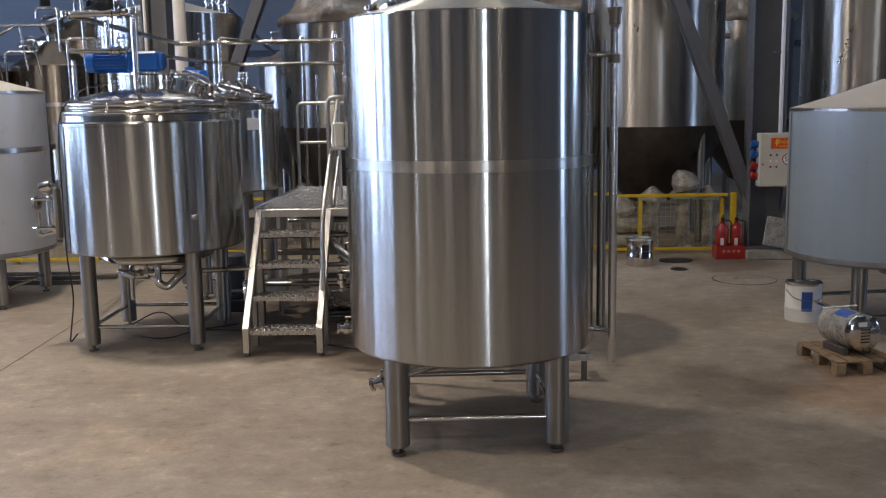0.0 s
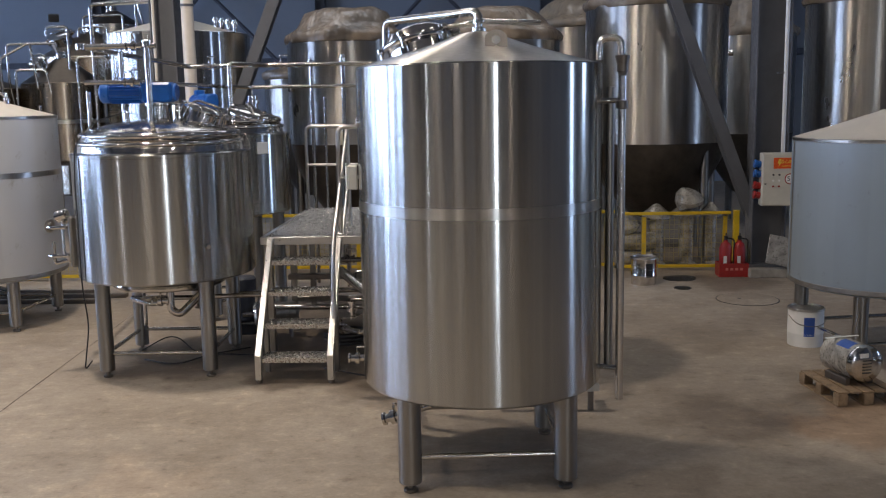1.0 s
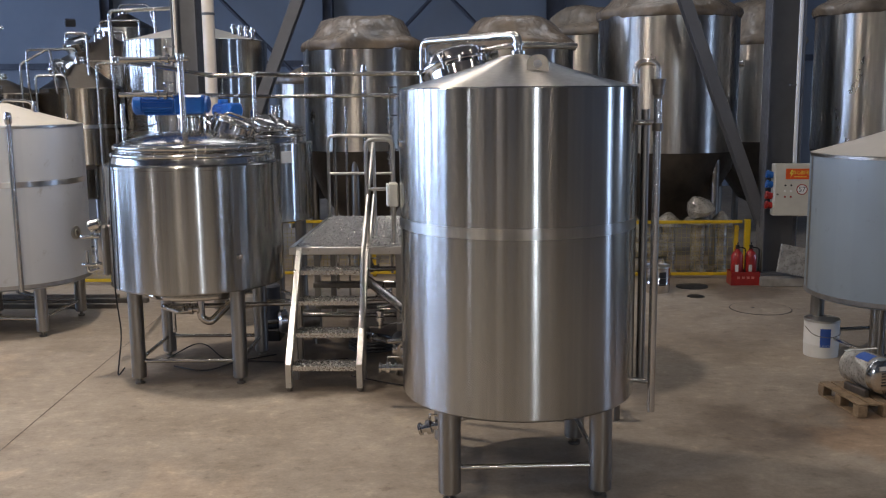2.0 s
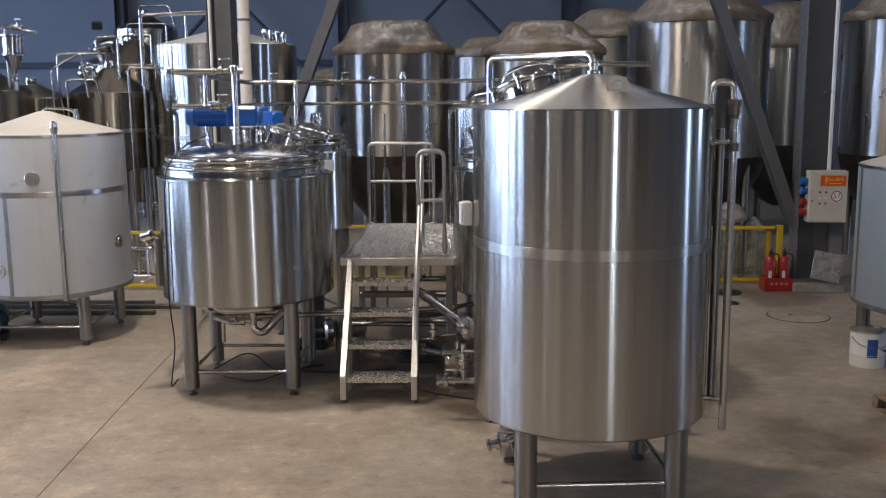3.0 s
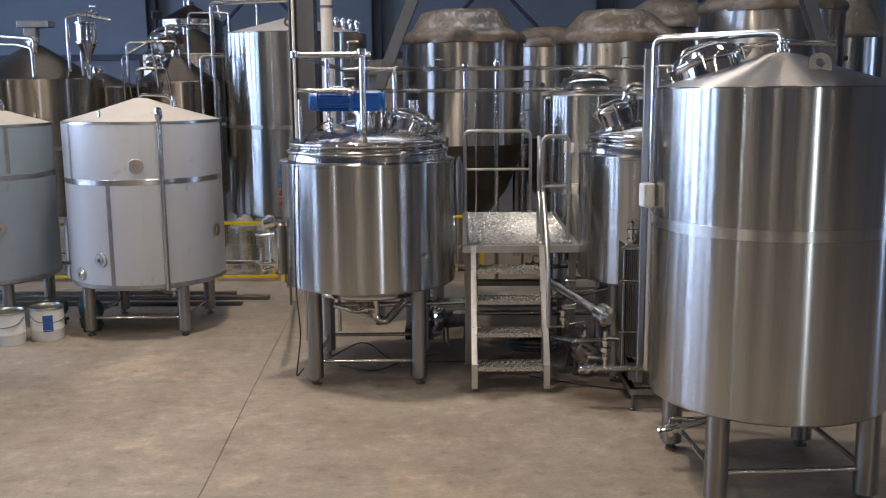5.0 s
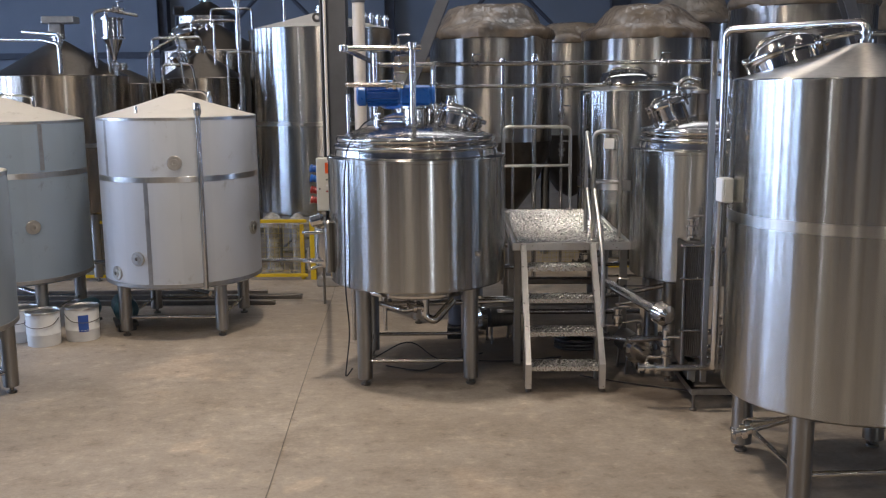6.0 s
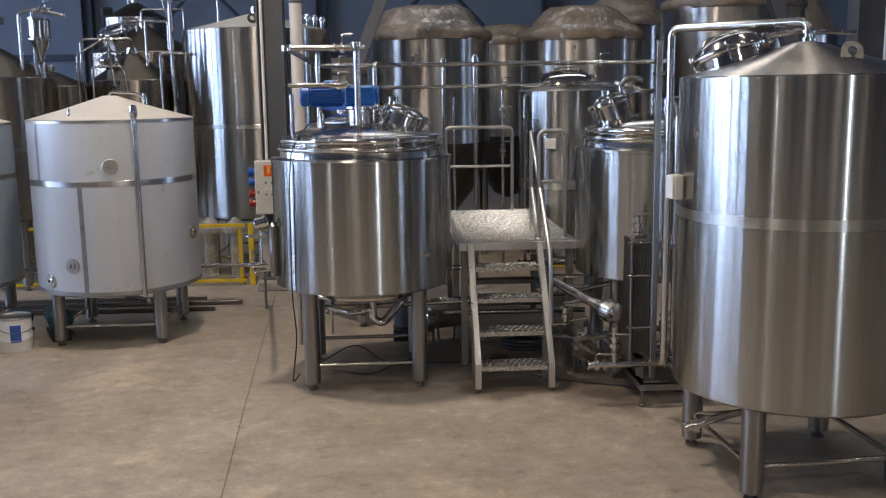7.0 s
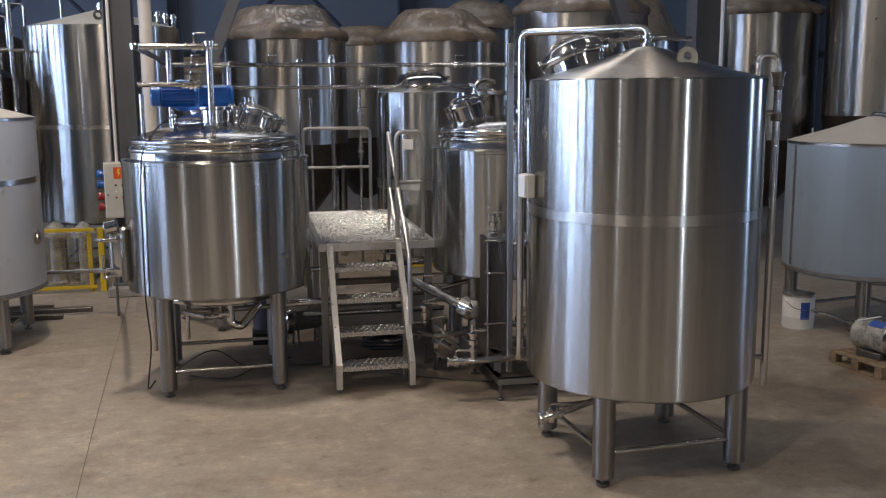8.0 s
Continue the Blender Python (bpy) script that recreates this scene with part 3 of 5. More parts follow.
def brew_vessel(name, x, y, r, z0, z1, rz, label, motor=True, door=False, mw_side=1, group="brewing vessels", drive_drop=0.0, drive_at=(0.0, 0.0)):
    """A jacketed brewing vessel with flanged dome, manway, agitator drive and legs."""
    t = thing(name, at(x, y, 0, 0, 0, rz), label, "brewing vessel", group)
    part("body", ring_profile(B(), [(0.16, z0 - 0.10), (r * 0.5, z0 - 0.05), (r * 0.52, z0 - 0.004), (r - 0.01, z0), (r, z0 + 0.012), (r, z1 - 0.03), (r + 0.006, z1 - 0.026), (r + 0.006, z1 - 0.004), (r, z1), (r - 0.014, z1 + 0.006), (r - 0.06, z1 + 0.012)], 112), STEEL, t)
    roll = [(r - 0.075 + 0.024 * math.sin(a), z1 + 0.078 - 0.022 * math.cos(a)) for a in np.linspace(0.3, 2.8, 7)]
    upper = [(r - 0.105 + 0.032 * math.sin(a), z1 + 0.142 - 0.030 * math.cos(a)) for a in np.linspace(0.3, 2.9, 9)]
    part("shoulder", ring_profile(B(), [(r - 0.058, z1 + 0.010), (r - 0.064, z1 + 0.040)] + roll + [(r - 0.084, z1 + 0.102)] + upper + [(r - 0.118, z1 + 0.174)], 96), STEEL_POLISH, t, "polished double clamp flange")
    d = r - 0.117
    part("dome", ring_profile(B(), [(d, z1 + 0.173), (d - 0.02, z1 + 0.176)] + [((d - 0.02) * u, z1 + 0.176 + 0.096 * (1 - u ** 2.2) ** 0.9) for u in np.linspace(0.985, 0.05, 20)] + [(0, z1 + 0.272)], 96), STEEL_DOME, t, "satin-polished domed lid")
    top = z1 + 0.255
    legs(t, r * 0.83, z0 + 0.02, 0.062, 0, 0.20)
    manway(t, at(0.36 * mw_side, 0.06, z1 + (0.30 if motor else 0.33) - drive_drop * 0.7, -6, 20 * mw_side, 0), 0.185 if motor else 0.165, 0.13, 6, 0.03)
    part("neck_pipe", cyl(cyl(B(), 0.06, top - 0.04, top + 0.14, 24, at(0.10, 0.22, 0), 0.004), 0.075, top + 0.06, top + 0.085, 24, at(0.10, 0.22, 0), 0.004), STEEL_POLISH, t)
    part("spray_inlet", tube(B(), [(-0.32, 0.1, top - 0.05), (-0.32, 0.1, top + 0.09)], 0.024), STEEL_POLISH, t)
    if motor:
        c = part("drive_collar", ring_profile(B(), [(0.10, top - 0.03), (0.13, top), (0.13, top + 0.012), (0.105, top + 0.02), (0.105, top + 0.12 - drive_drop), (0.125, top + 0.13 - drive_drop), (0.125, top + 0.145 - drive_drop), (0, top + 0.145 - drive_drop)], 36), STEEL_POLISH, t)
        zc = top + 0.235 - drive_drop
        gb = part("gearbox", box(B(), (0.26, 0.155, 0.165), at(0.0, 0, zc), 0.02), BLUE, t, "blue cast gearbox of the stirrer drive")
        cyl(bmx := B(), 0.075, 0, 0.03, 24, at(0.13, 0, zc, 0, 90, 0), 0.01)
        gc = part("gear_cover", bmx, BLUE, t)
        bm = cyl(B(), 0.075, -0.13, -0.40, 28, at(0, 0, zc, 0, 90, 0), 0.0)
        ring_profile(bm, [(0.0, -0.485), (0.07, -0.485), (0.084, -0.47), (0.084, -0.41), (0.06, -0.40)], 28, at(0, 0, zc, 0, 90, 0))
        mt = part("motor", bm, BLUE, t, "finned blue electric motor")
        for k in range(20):
            fin = part("fin", box(B(), (0.25, 0.005, 0.018), at(0, 0, 0.08), 0), BLUE, mt)
            fin.matrix_basis = at(-0.27, 0, zc) @ Matrix.Rotation(2 * math.pi * k / 20, 4, "X")
        tb = part("terminal_box", box(B(), (0.10, 0.09, 0.05), at(-0.24, -0.02, zc + 0.10), 0.008), BLUE, t)
        for ob in (c, gb, gc, mt, tb):
            ob.location = (*drive_at, 0)
    if door:
        # side discharge door
        dd = part("discharge_door", ring_profile(B(), [(0, 0.93), (0.06, 0.94), (0.085, 0.97), (0.09, 1.02), (0.09, 1.22), (0.085, 1.27), (0.06, 1.30), (0, 1.31)], 28, at(-r - 0.03, -0.14, 0)), STEEL_DOME, t, "rounded stainless discharge box with clamps")
        part("door_frame", box(B(), (0.06, 0.24, 0.44), at(-r + 0.01, -0.14, 1.12), 0.02), STEEL_LEG, dd)
        for z in (1.0, 1.24):
            part("clamp", tube(B(), [(-r - 0.04, -0.24, z), (-r - 0.15, -0.26, z), (-r - 0.2, -0.22, z)], 0.014, 0.02), STEEL_POLISH, dd)
        part("hand_knob", cyl(B(), 0.05, -0.05, 0.06, 20, at(-r - 0.09, -0.2, 1.335, 0, 75, 0), 0.014), STEEL_POLISH, dd)
        part("swing_arm", tube(B(), [(-r - 0.05, -0.2, 0.96), (-r - 0.16, -0.22, 0.93), (-r - 0.16, -0.22, 1.12)], 0.014, 0.03), STEEL_PIPE, dd)
    return t


mash = brew_vessel("mash_tun", -2.458, 9.444, 0.738, 0.82, 1.857, 1, "brushed stainless mash tun with polished dome and blue stirrer motor", True, True)
# underside pipework of the mash tun
part("bottom_ring", ring_profile(B(), [(0.45 + 0.032 * math.cos(a), 0.745 + 0.032 * math.sin(a)) for a in np.linspace(0, 2 * math.pi, 11)], 48), STEEL_PIPE, mash)
part("grant_pipe", tube(B(), [(0.05, -0.2, 0.78), (0.05, -0.2, 0.60), (-0.1, -0.25, 0.58), (-0.3, -0.1, 0.60)], 0.026, 0.06), STEEL_PIPE, mash)
part("drain_elbow", tube(B(), [(0.06, -0.2, 0.78), (0.06, -0.22, 0.52), (0.14, -0.22, 0.48), (0.30, -0.12, 0.64)], 0.034, 0.06), STEEL_POLISH, mash)
part("wort_pipe", tube(B(), [(-0.35, 0.1, 0.56), (0.1, 0.1, 0.56), (0.9, 0.1, 0.58), (1.3, 0.2, 0.58)], 0.022, 0.06), STEEL_PIPE, mash)
part("lower_pipe", tube(B(), [(-0.3, 0.18, 0.3), (-0.3, 0.18, 0.62), (0.2, 0.18, 0.62)], 0.018, 0.04), STEEL_PIPE, mash)
valve(mash, (-0.02, -0.22, 0.60), (1, 0, 0))
part("sensor_socket", cyl(cyl(B(), 0.022, 0, 0.05, 16, aim((0.48, -0.53, 1.11), (0.75, -0.83, 1.11)), 0.004), 0.034, 0.0, 0.014, 18, aim((0.48, -0.53, 1.11), (0.75, -0.83, 1.11)), 0.004), STEEL_POLISH, mash)
part("power_cable", tube(B(), [(-0.32, 0.1, 2.19), (-0.42, -0.35, 2.12), (-0.53, -0.53, 1.95), (-0.555, -0.52, 1.7), (-0.57, -0.5, 0.8), (-0.545, -0.48, 0.45), (-0.59, -0.52, 0.08), (-0.53, -0.5, 0.16)], 0.006, 0.1, 8), BLACK, mash, "thin black cable hanging down the shell")

kettle = brew_vessel("brew_kettle", 0.0, 9.46, 0.655, 0.845, 1.895, 0, "brushed stainless brew kettle with domed lid and open manway neck", False, False, -1)
part("gooseneck", tube(B(), [(-0.26, 0.12, 2.1), (-0.26, 0.12, 2.42), (-0.19, 0.12, 2.47), (-0.08, 0.12, 2.44)], 0.02, 0.05), STEEL_PIPE, kettle, "small bent relief pipe")
# Dark cylinder for the black motor head on the lid.
part("motor_head", cyl(cyl(B(), 0.05, 2.12, 2.33, 20, at(-0.08, 0.02, 0)), 0.10, 2.33, 2.37, 24, at(-0.08, 0.02, 0), 0.01), STEEL_DARK, kettle, "dark round motor head")
valve(kettle, (-0.26, 0.12, 2.28), (0, 0, 1), 0.022)
valve(kettle, (0.08, -0.08, 2.2), (0, 0, 1), 0.026)
lauter = brew_vessel("lauter_tun", -2.42, 11.57, 0.615, 1.10, 1.93, -58, "stainless lauter vessel with domed lid and blue stirrer motor", True, False, drive_drop=0.15, drive_at=(-0.122, -0.195))

part("name_tag", box(B(), (0.13, 0.006, 0.12), lauter.matrix_world.inverted() @ at(-1.98, 11.125, 1.79, 0, 0, 44), 0.003), WHITE, lauter, "blank white name plate")

# slim water tank behind the platform
wt = thing("water_tank", at(-0.22, 12.2, 0), "slim brushed stainless water tank with shallow cone and raised lid", "tank")
part("body", ring_profile(B(), [(0.1, 0.5), (0.53, 0.55), (0.55, 0.57), (0.55, 2.352), (0.54, 2.36)], 80), STEEL, wt)
part("weld_band", ring_profile(B(), [(0.55, 1.30), (0.5513, 1.302), (0.5513, 1.41), (0.55, 1.412)], 80), STEEL_DULL, wt)
part("roof", ring_profile(B(), [(0.54, 2.36), (0.5, 2.37), (0.1, 2.47), (0, 2.48)], 64), STEEL_ROOF, wt)
legs(wt, 0.44, 0.6, 0.05, 0, 0.2)
manway(wt, at(-0.06, -0.16, 2.46, 12, -4, 0), 0.28, 0.10, 4, 0.075)
part("name_tag", box(B(), (0.12, 0.006, 0.11), at(-0.28, -0.49, 1.80, 0, 0, -30), 0.003), WHITE, wt, "blank white name plate")
part("side_stub", tube(B(), [(0.25, -0.48, 1.99), (0.3, -0.58, 1.99)], 0.012), STEEL_POLISH, wt)


# ---- tanks under protective film ----
def port(root, x, z, r, ang, size=0.07):
    m = at(0, 0, z, 0, 0, 0) @ Matrix.Rotation(radians(ang), 4, "Z") @ at(r, 0, 0, 0, 90, 0)
    p = part("port", ring_profile(B(), [(size, -0.01), (size, 0.012), (size * 0.92, 0.018), (size * 0.55, 0.018), (size * 0.5, 0.028), (size * 0.25, 0.028), (size * 0.22, 0.004), (0, 0.004)], 28, m), STEEL_RIM, root, "round weld-in port plate")
    return p


def film_tank(x, y, r, z0, z_band, z1, apex, rz, film, roof, label, ports, seams, pipe_at=None, group="film-covered tanks"):
    t = thing("film_covered_tank", at(x, y, 0, 0, 0, rz), label, "tank", group)
    part("body", ring_profile(B(), [(0.1, z0 - 0.09), (r - 0.05, z0 - 0.03), (r - 0.004, z0 - 0.01), (r, z0), (r, z1), (r - 0.004, z1 + 0.006)], 112), film, t)
    part("bottom_rim", ring_profile(B(), [(r - 0.01, z0 - 0.014), (r + 0.003, z0 - 0.006), (r + 0.003, z0 + 0.03), (r, z0 + 0.032)], 96), STEEL_SEAM, t, "bare steel bottom rim")
    part("top_rim", ring_profile(B(), [(r, z1 - 0.022), (r + 0.003, z1 - 0.02), (r + 0.003, z1 + 0.004), (r - 0.012, z1 + 0.009)], 96), STEEL_RIM, t, "bare steel top rim")
    if z_band:
        part("weld_band", ring_profile(B(), [(r, z_band - 0.028), (r + 0.002, z_band - 0.026), (r + 0.002, z_band + 0.026), (r, z_band + 0.028)], 96), STEEL_RIM, t, "bare steel weld band between film sheets")
    part("roof", ring_profile(B(), [(r - 0.012, z1 + 0.009), (r * 0.55, z1 + (apex - z1) * 0.46), (0.10, apex - 0.015), (0.06, apex), (0, apex)], 80), roof, t)
    for a, za, zb in seams:
        bm = B()
        w = 0.022
        rows = []
        for z in (za, zb):
            rows.append([bm.verts.new(((r + 0.0015) * math.cos(radians(a) + s * w / r), (r + 0.0015) * math.sin(radians(a) + s * w / r), z)) for s in (-1, 0, 1)])
        for k in range(2):
            bm.faces.new((rows[0][k], rows[0][k + 1], rows[1][k + 1], rows[1][k]))
        part("seam_strip", bm, STEEL_SEAM, t, "bare steel strip along the vertical weld")
    for a, z in ports:
        port(t, 0, z, r, a)
    part("crown_ring", tube(B(), [(-0.02, 0.02, apex - 0.02), (0.0, 0.02, apex + 0.035), (0.26, 0.05, apex + 0.02), (0.34, 0.06, apex - 0.06)], 0.014, 0.04), STEEL_POLISH, t)
    part("crown_valve", cyl(cyl(B(), 0.03, apex - 0.1, apex - 0.03, 16, at(0.33, 0.02, 0), 0.004), 0.016, apex - 0.05, apex + 0.02, 12, at(0.33, 0.02, 0)), STEEL_POLISH, t)
    for a in (20, 110, 250):
        part("lifting_eye", tube(B(), [(r * 0.8 * math.cos(radians(a)), r * 0.8 * math.sin(radians(a)), z1 + 0.02), (r * 0.8 * math.cos(radians(a)), r * 0.8 * math.sin(radians(a)), z1 + 0.11)], 0.014), STEEL_POLISH, t)
    legs(t, r * 0.87, z0 + 0.02, 0.062, 0, 0.185)
    part("drain_pipe", tube(B(), [(0, 0, z0 - 0.06), (0, 0, z0 - 0.16), (0.3, -0.2, z0 - 0.18)], 0.025, 0.05), STEEL_PIPE, t)
    if pipe_at:
        px, py = pipe_at
        v = part("gauge_pipe", tube(B(), [(px, py, z0 - 0.03), (px, py, z1 + 0.06)], 0.025), STEEL_PIPE, t, "vertical steel gauge pipe")
        part("pipe_cap", ring_profile(B(), [(0.03, z1 + 0.02), (0.04, z1 + 0.05), (0.03, z1 + 0.13), (0.015, z1 + 0.14), (0, z1 + 0.14)], 18, at(px, py, 0)), STEEL_POLISH, v)
        for z in (z0 + 0.21, z1 - 0.11):
            part("pipe_stub", tube(B(), [(px * 0.93, py * 0.93, z), (px * 1.02, py * 1.02, z)], 0.02), STEEL_POLISH, v)
            part("stub_plate", cyl(B(), 0.06, 0, 0.006, 24, aim((px * 0.955, py * 0.955, z), (px, py, z)), 0.002), STEEL_DULL, v)
    return t


film_tank(-4.95, 11.12, 0.779, 0.54, 1.575, 2.15, 2.375, 0, FILM, FILM_ROOF, "white film-covered tank with bare steel bands on four legs", [(-77, 1.735), (-107, 0.82), (-128, 0.66), (-13, 1.035)], [(-98, 0.57, 1.55), (-133, 1.6, 2.13)], (0.40, -0.70))
film_tank(-6.776, 11.21, 0.78, 0.54, 1.60, 2.12, 2.35, 0, FILM_BLUE, FILM_ROOF, "blue-grey film-covered tank beside the white one", [(-50, 1.10), (-88, 0.72)], [(-40, 1.65, 2.10), (-100, 0.57, 1.57)])
film_tank(-6.36, 8.55, 0.78, 0.62, None, 1.80, 2.05, -20, FILM_BLUE, FILM_ROOF, "low blue-grey film-covered tank beside the open aisle", [], [(-30, 0.66, 1.78)])
film_tank(3.74, 9.72, 0.78, 0.63, None, 1.865, 2.10, 10, FILM_BLUE, FILM_ROOF, "grey-blue film-covered tank with conical roof near the pallet", [], [(165, 0.67, 1.84)])
film_tank(4.62, 8.12, 0.78, 0.70, None, 1.95, 2.2, 0, FILM_BLUE, FILM_ROOF, "grey-blue film-covered tank with a side port", [(176, 1.30)], [])


# ---- shrink-wrapped fermenters and other tanks at the back ----
def wrapped_tank(x, y, r, z_cone, z0, z1, top, label, capped=True, group="wrapped fermenters"):
    t = thing("fermenter", at(x, y, 0, 0, 0, 30 * x), label, "tank", group)
    part("body", ring_profile(B(), [(r, z0), (r, z0 + (z1 - z0) * 0.33), (r, z0 + (z1 - z0) * 0.66), (r, z1), (r - 0.02, z1 + 0.03)], 88), STEEL_WRAP, t)
    part("cone", ring_profile(B(), [(0.06, z_cone - 0.1), (r * 0.35, z_cone), (r * 0.72, z_cone + (z0 - z_cone) * 0.38), (r * 0.93, z_cone + (z0 - z_cone) * 0.75), (r - 0.01, z0 - 0.03), (r, z0)], 48, None, 0.02), BROWN_WRAP, t, "brown film-wrapped cone below the shell")
    if capped:
        h = top - z1
        prof = [(r - 0.02, z1 - 0.03), (r + 0.02, z1 - 0.02), (r + 0.04, z1 + 0.04), (r + 0.02, z1 + 0.10), (r * 0.93, z1 + 0.15), (r * 0.84, z1 + h * 0.40), (r * 0.76, z1 + h * 0.62), (r * 0.66, z1 + h * 0.82), (r * 0.52, z1 + h * 0.94), (r * 0.28, z1 + h * 0.99), (0, z1 + h)]
        part("cap", ring_profile(B(), prof, 72, None, 0.07), TAN, t, "tan packing cap under crumpled clear film", 60)
    else:
        part("roof", ring_profile(B(), [(r - 0.02, z1 + 0.03), (r * 0.5, top - 0.06), (0, top)], 64), STEEL_ROOF, t)
    for k in range(4):
        a = radians(45 + 90 * k)
        part("leg", cyl(B(), 0.06, 0, z0 + 0.05, 16, at((r - 0.09) * math.cos(a), (r - 0.09) * math.sin(a), 0)), STEEL_LEG, t)
    part("cooling_port", cyl(B(), 0.045, 0, 0.07, 16, aim((-0.1, -r + 0.01, z1 - 0.65), (-0.12, -r - 0.2, z1 - 0.65)), 0.006), STEEL_POLISH, t)
    return t


W = "film-wrapped stainless fermenter with a tan packing cap"
wrapped_tank(-1.645, 15.32, 0.87, 0.55, 1.66, 3.085, 3.57, W)
wrapped_tank(0.53, 15.25, 0.85, 0.55, 1.66, 3.06, 3.54, W)
wrapped_tank(2.775, 15.44, 1.0, 0.55, 1.60, 3.48, 4.0, "broad film-wrapped stainless fermenter with a tan packing cap")
# Added filler tank: hides bright floor where unclear dark equipment stands.
wrapped_tank(-3.0, 19.5, 0.8, 0.6, 1.6, 2.7, 3.0, W)
wrapped_tank(-0.15, 18.3, 0.7, 0.6, 1.6, 3.15, 3.5, W)
wrapped_tank(1.95, 18.6, 0.8, 0.6, 1.6, 3.45, 3.95, W)
wrapped_tank(4.9, 18.3, 0.75, 0.6, 1.6, 3.25, 4.0, W)
wrapped_tank(5.75, 15.4, 0.85, 0.55, 1.6, 3.5, 3.95, W)
wrapped_tank(7.0, 14.3, 0.72, 0.6, 1.97, 4.4, 4.8, "bare stainless fermenter beyond the column", False)


def back_tank(x, y, r, z0, z1, apex, label, mat=None, roof=None):
    """A finished tank in the back rows: shell, cone roof, crown fittings."""
    t = thing("storage_vessel", at(x, y, 0), label, "tank", "finished tanks at the back")
    part("body", ring_profile(B(), [(0.1, z0 - 0.1), (r - 0.05, z0 - 0.03), (r, z0), (r, z1), (r - 0.01, z1 + 0.01)], 88), mat or STEEL, t)
    part("weld_band", ring_profile(B(), [(r, z0 + (z1 - z0) * 0.48), (r + 0.0013, z0 + (z1 - z0) * 0.48 + 0.002), (r + 0.0013, z0 + (z1 - z0) * 0.48 + 0.05), (r, z0 + (z1 - z0) * 0.48 + 0.052)], 88), STEEL_DULL, t)
    part("roof", ring_profile(B(), [(r - 0.01, z1 + 0.01), (r * 0.55, z1 + (apex - z1) * 0.5), (0.09, apex), (0, apex)], 64), roof or STEEL_ROOF, t)
    legs(t, r * 0.85, z0 + 0.02, 0.06, 0, 0.2)
    part("crown_neck", cyl(cyl(B(), 0.07, apex - 0.03, apex + 0.09, 20, Matrix(), 0.005), 0.085, apex + 0.03, apex + 0.05, 20, Matrix(), 0.004), STEEL_POLISH, t)
    return t


tall = back_tank(-4.0, 14.95, 1.0, 0.76, 3.2, 3.45, "tall bright stainless tank with pale cone roof beside the column", None, FILM_ROOF)
part("lifting_eye", ring_profile(B(), [(0.03, -0.008), (0.062, -0.008), (0.062, 0.008), (0.03, 0.008), (0.03, -0.008)], 24, at(0.05, -0.78, 3.33, 80, 0, 20)), STEEL_LEG, tall)
part("level_pipe", tube(B(), [(-1.08, -0.35, 0.5), (-1.08, -0.35, 3.62), (0.2, -0.35, 3.66), (0.2, -0.1, 3.3)], 0.028, 0.06), STEEL_PIPE, tall, "steel pipe up the side and over the roof")
part("roof_stub", tube(B(), [(-0.45, -0.35, 3.3), (-0.45, -0.35, 3.6)], 0.018), STEEL_PIPE, tall)
for k in range(4):
    part("crown_valve", cyl(cyl(B(), 0.03, 0, 0.16, 14, at(0.62 + 0.1 * k, -0.25 - 0.05 * k, 3.27 - 0.02 * k), 0.004), 0.05, 0.10, 0.13, 16, at(0.62 + 0.1 * k, -0.25 - 0.05 * k, 3.27 - 0.02 * k), 0.004), STEEL_POLISH, tall)
part("tall_side_pipe", tube(B(), [(-1.14, -0.2, 0.4), (-1.14, -0.2, 1.0), (-1.0, -0.2, 1.0)], 0.022, 0.05), STEEL_PIPE, tall)

l3 = back_tank(-5.72, 15.05, 0.58, 1.50, 2.57, 2.93, "stainless vessel with dark cone roof and crown fittings", STEEL_AGED, BROWN_ROOF)
l1 = back_tank(-7.25, 13.9, 0.84, 0.9, 2.60, 3.05, "stainless vessel with a dark conical roof and overhead pipes", STEEL_AGED, BROWN_ROOF)
l2 = back_tank(-6.75, 14.75, 0.55, 0.9, 2.5, 2.70, "smaller stainless vessel tucked behind its neighbour", STEEL_AGED, BROWN_ROOF)
l4 = back_tank(-5.95, 16.7, 0.82, 0.9, 3.0, 3.42, "stainless vessel with a dark roof crowded by fittings", STEEL_AGED, BROWN_ROOF)
l5 = back_tank(-7.05, 20.6, 0.62, 1.2, 3.82, 4.12, "distant stainless tank with dark domed top", STEEL, BROWN_ROOF)
manway(l3, at(-0.25, -0.2, 2.86, 15, -20, 0), 0.13, 0.1, 3)
manway(l4, at(-0.3, -0.45, 3.3, 22, -14, 0), 0.2, 0.14, 4)
manway(l4, at(-0.52, -0.1, 3.28, 0, -24, 0), 0.14, 0.12, 4)
part("roof_pipe", tube(B(), [(-0.5, -0.3, 1.6), (-0.5, -0.6, 2.6), (-0.5, -0.6, 3.1), (0.1, -0.4, 3.12), (0.1, -0.3, 2.9)], 0.017, 0.05), STEEL_PIPE, l3)
part("roof_pipe", tube(B(), [(0.32, -0.5, 2.75), (0.32, -0.5, 3.33), (0.02, -0.5, 3.33), (0.02, -0.5, 3.2)], 0.017, 0.05), STEEL_PIPE, l3)
part("roof_pipe", tube(B(), [(0.1, -0.5, 3.35), (0.1, -0.5, 3.62), (0.72, -0.5, 3.62), (0.72, -0.5, 3.2)], 0.019, 0.06), STEEL_PIPE, l4)
